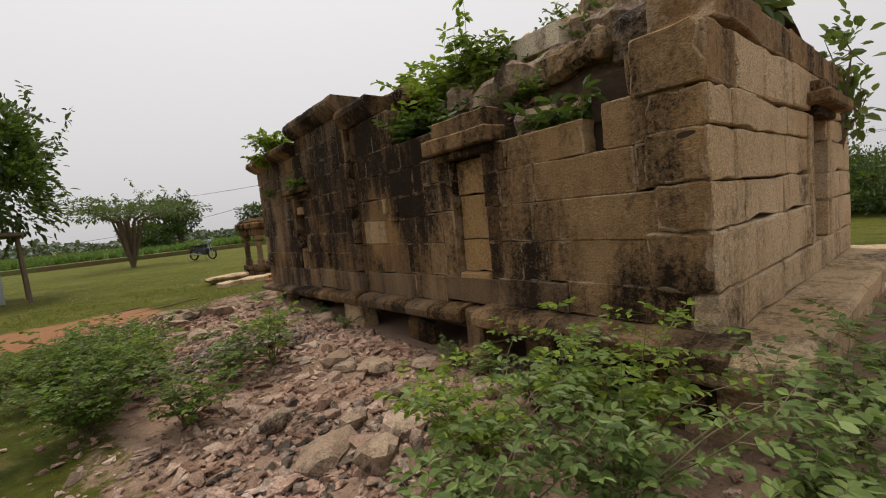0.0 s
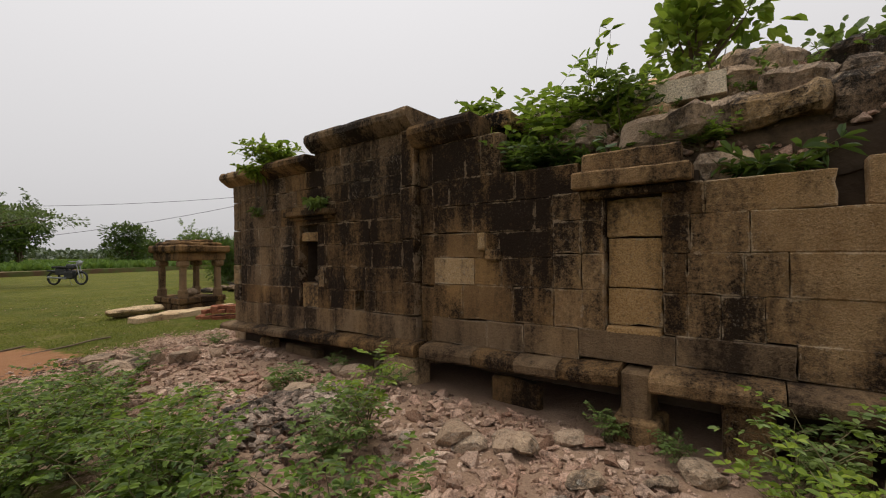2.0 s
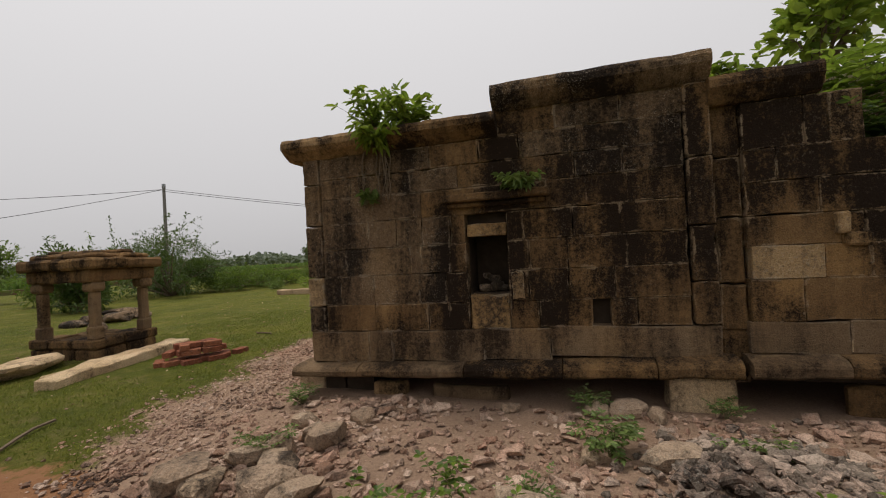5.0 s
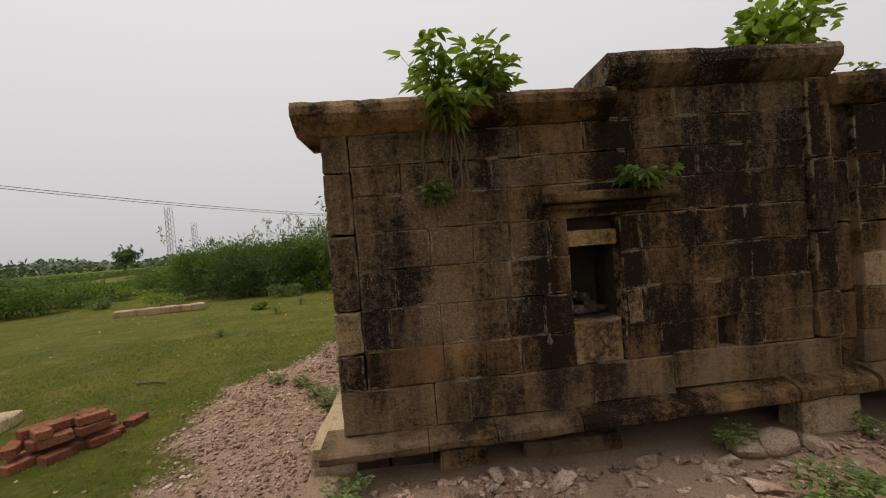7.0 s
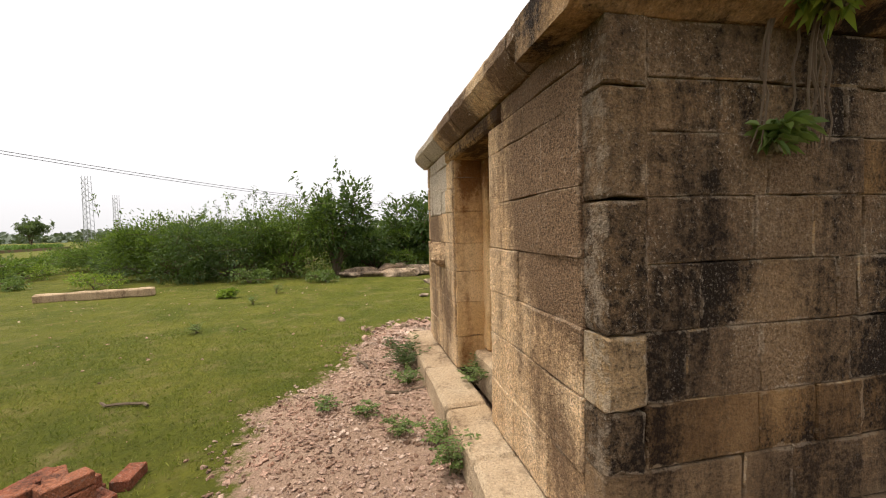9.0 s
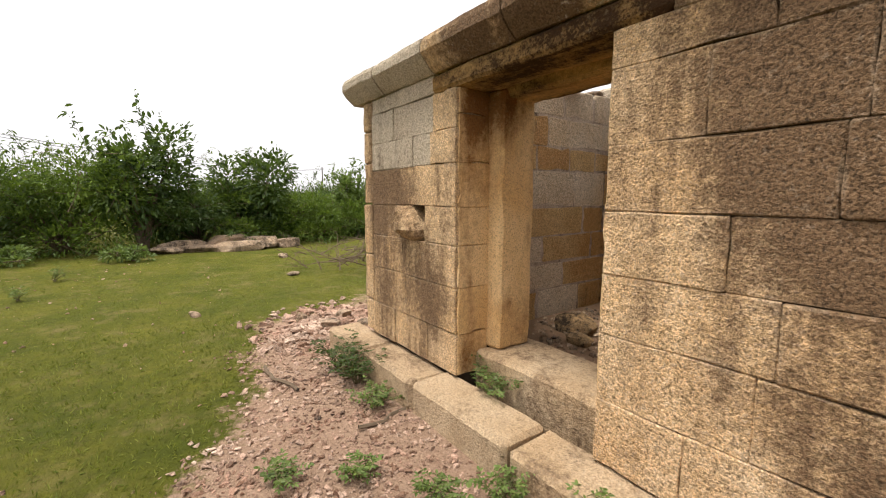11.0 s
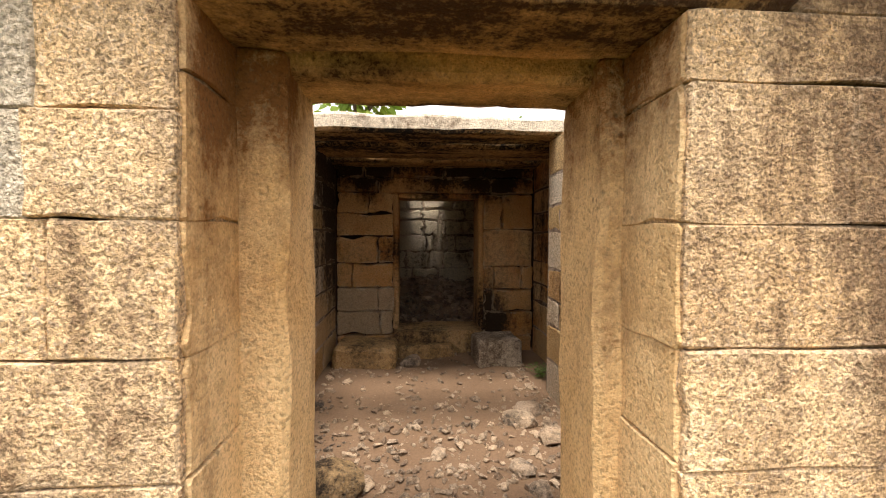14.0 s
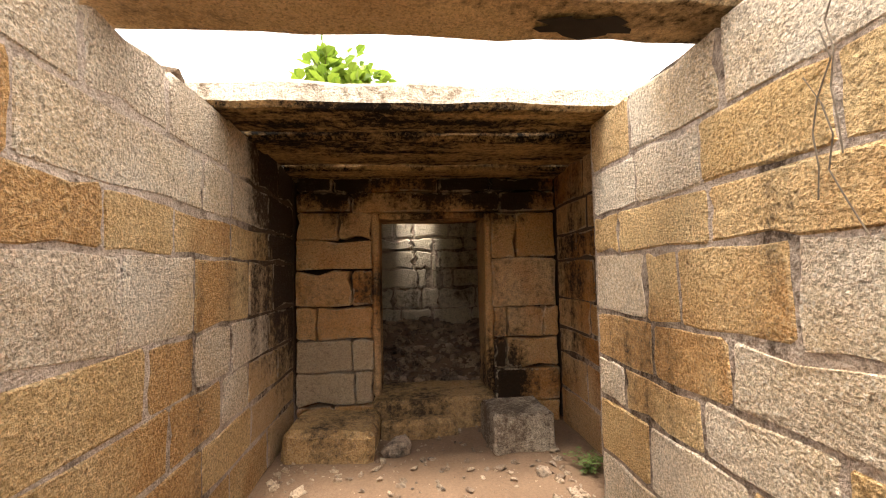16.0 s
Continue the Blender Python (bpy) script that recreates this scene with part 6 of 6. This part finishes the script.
# ---- crop field, far woods, hut, motorbike ----
g = np.random.default_rng(31)
n = 26000
px, py = g.uniform(-75, 45, n), -33 - 70 * g.uniform(0, 1, n) ** 2.2
P = np.stack([px, py + 0.18 * np.minimum(0, px), np.full(n, 0.12)], 1)
tagged(part("crop_field", leaf_mesh("crop", P, g.normal(0, 0.35, (n, 3)) + (0, 0, 1), g.uniform(0.5, 0.95, n), 0.35, g, 0.1), CROP), "green standing crop in a field beyond the meadow", "crop", kind="stuff")
bank = boxes(bmesh.new(), (-75, 45, -0.6, 0.6, -0.2, 0.3))
bmesh.ops.subdivide_edges(bank, edges=bank.edges[:], cuts=12, use_grid_fill=True)
for v in bank.verts:
    v.co.y += -32.6 + 0.18 * min(0, v.co.x) + 0.5 * wob(v.co.x, v.co.z, 0.4)
    v.co.z += 0.08 * wob(v.co.x, v.co.y, 0.7)
q_ = Net("brown_field_bank", 0.95)
tagged(part("field_bank", bank, q_.done(q_.mix(q_.ramp(q_.noise(1.2, 4), 0.4, 0.6), (0.12, 0.075, 0.04), (0.10, 0.12, 0.035)))), "low brown earth bank along the crop field", "bank", kind="structure")
n = 24000
a = g.uniform(math.radians(100), math.radians(300), n)
r = 240 + 80 * g.uniform(0, 1, n)
top = np.array([2.5 + 3.5 * max(0, noise.noise((t * 9, 0, 0)) + 0.4) + 2.0 * max(0, noise.noise((t * 41, 3, 0))) for t in a])
P = np.stack([np.cos(a) * r, np.sin(a) * r, top * g.uniform(0, 1, n) ** 0.8], 1)
tagged(part("far_woods", leaf_mesh("woods", P, g.normal(0, 1, (n, 3)), g.uniform(1.5, 3.2, n), 0.7, g, 0.1), FARWOOD), "hazy far line of trees round the plain", "woods", kind="stuff")

hut = empty_at("hut", 5.2, -7.6, 0, "small open hut with grey sheet wall and posts", "hut", rz=8)
h_ = Net("grey_metal_sheet", 0.6, 0.3)
SHEET = h_.done(h_.mix(h_.noise(3, 4), (0.22, 0.24, 0.24), (0.36, 0.38, 0.38)), h_.noise(30, 3), 0.2)
part("wall_sheet", rough_box(-0.7, 1.6, -0.02, 0.02, 0, 1.15, 0.3, 0.01, 3, 0.008), SHEET, hut)
part("roof", rough_box(-1.3, 1.8, -0.9, 0.9, 1.72, 1.80, 0.3, 0.04, 4, 0.02), BARK, hut)
for x, y in ((-1.15, -0.7), (-1.15, 0.7), (1.6, -0.7), (1.6, 0.7)):
    V, F = [], []
    tube(V, F, (x, y, -0.05), (x + 0.03, y, 1.74), 0.05, 0.04, 6)
    part("post", mesh_of("post", V, F), BARK, hut)


def ring(bm, r, tube_r, m, seg=20, side=6):
    vs = []
    for i in range(seg):
        a = 2 * math.pi * i / seg
        vs.append([bm.verts.new(m @ Vector(((r + tube_r * math.cos(b)) * math.cos(a), tube_r * math.sin(b), (r + tube_r * math.cos(b)) * math.sin(a)))) for b in (2 * math.pi * j / side for j in range(side))])
    for i in range(seg):
        for j in range(side):
            bm.faces.new((vs[i][j], vs[i][(j + 1) % side], vs[(i + 1) % seg][(j + 1) % side], vs[(i + 1) % seg][j]))
    return bm


t_ = Net("black_rubber", 0.85)
TYRE = t_.done(t_.mix(t_.noise(30), (0.015, 0.015, 0.015), (0.04, 0.04, 0.04)))
k_ = Net("black_motorbike_paint", 0.3, 0, 0.5)
PAINT = k_.done(k_.mix(k_.noise(4), (0.015, 0.016, 0.018), (0.04, 0.04, 0.045)))
bike = empty_at("motorbike", -1.75, -18.3, 0, "small black motorbike parked on grass", "motorbike", rz=124)
for x in (-0.64, 0.64):
    wheel = part("wheel", ring(bmesh.new(), 0.25, 0.02, Matrix.Translation((x, 0, 0.31))), PAINT, bike)
    part("tyre", ring(bmesh.new(), 0.27, 0.045, Matrix.Translation((x, 0, 0.31))), TYRE, wheel)
    V, F = [], []
    for k in range(8):
        tube(V, F, (x, 0, 0.31), (x + 0.25 * math.cos(k * 0.785), 0, 0.31 + 0.25 * math.sin(k * 0.785)), 0.004, 0.004, 3)
    part("spokes", mesh_of("spokes", V, F), TYRE, wheel)
part("fuel_tank", rough_box(-0.02, 0.42, -0.13, 0.13, 0.72, 0.93, 0.1, 0.01, 3, 0.06), PAINT, bike)
part("seat", rough_box(-0.68, 0.0, -0.12, 0.12, 0.74, 0.84, 0.1, 0.01, 6, 0.04), TYRE, bike)
part("engine", rough_box(-0.1, 0.32, -0.13, 0.13, 0.28, 0.66, 0.08, 0.02, 9, 0.05), PAINT, bike)
part("side_panel", rough_box(-0.5, 0.0, -0.12, 0.12, 0.44, 0.74, 0.1, 0.01, 11, 0.04), PAINT, bike)
for nm, m, (a, b, r) in (("fork", STEEL, ((0.64, 0.07, 0.31), (0.46, 0.07, 0.98), 0.022)), ("fork", STEEL, ((0.64, -0.07, 0.31), (0.46, -0.07, 0.98), 0.022)), ("handlebar", STEEL, ((0.4, -0.36, 1.04), (0.4, 0.36, 1.04), 0.016)), ("exhaust", STEEL, ((0.1, -0.16, 0.3), (-0.75, -0.17, 0.36), 0.04)),
        ("swing_arm", PAINT, ((-0.05, 0.08, 0.38), (-0.64, 0.08, 0.31), 0.025)), ("frame_tube", PAINT, ((0.46, 0, 0.92), (-0.1, 0, 0.4), 0.03)), ("kickstand", STEEL, ((-0.05, 0.1, 0.35), (-0.1, 0.3, 0.0), 0.012))):
    V, F = [], []
    tube(V, F, a, b, r, r, 8)
    part(nm, mesh_of(nm, V, F), m, bike)
part("headlight", rock_mesh(0.09, 0.09, 0.16, 3, 2), STEEL, bike, where=pose(0.55, 0, 0.86))
part("rear_mudguard", rough_box(-0.95, -0.5, -0.06, 0.06, 0.6, 0.66, 0.1, 0.01, 6, 0.02), PAINT, bike)

# ---- turf ----
g = np.random.default_rng(77)
n = 90000
x = -0.5 + np.where(g.uniform(size=n) < 0.6, g.uniform(-5.5, 4.5, n), g.uniform(-14, 4.5, n))
y = np.where(g.uniform(size=n) < 0.6, g.uniform(-5.5, 1.5, n), g.uniform(-12, 5, n))
ok = np.array([(b < -0.3 or a > 1.2 or a < -4.2) and soil_at(a, b) + 0.25 * wob(a, b, 3) < 0.45 and red_at(a, b) < 0.5 and wob(a, b, 1.1, 12) > -0.35 for a, b in zip(x, y)])
x, y = x[ok], y[ok]
P = np.stack([x, y, [ground_z(a, b) - 0.004 for a, b in zip(x, y)]], 1)
tagged(part("turf", leaf_mesh("turf", P, g.normal(0, 0.7, P.shape) + (0, 0, 0.9), g.uniform(0.02, 0.055, len(P)), 0.16, g, 0.2), GRASS), "short grazed meadow grass", "grass", kind="stuff")
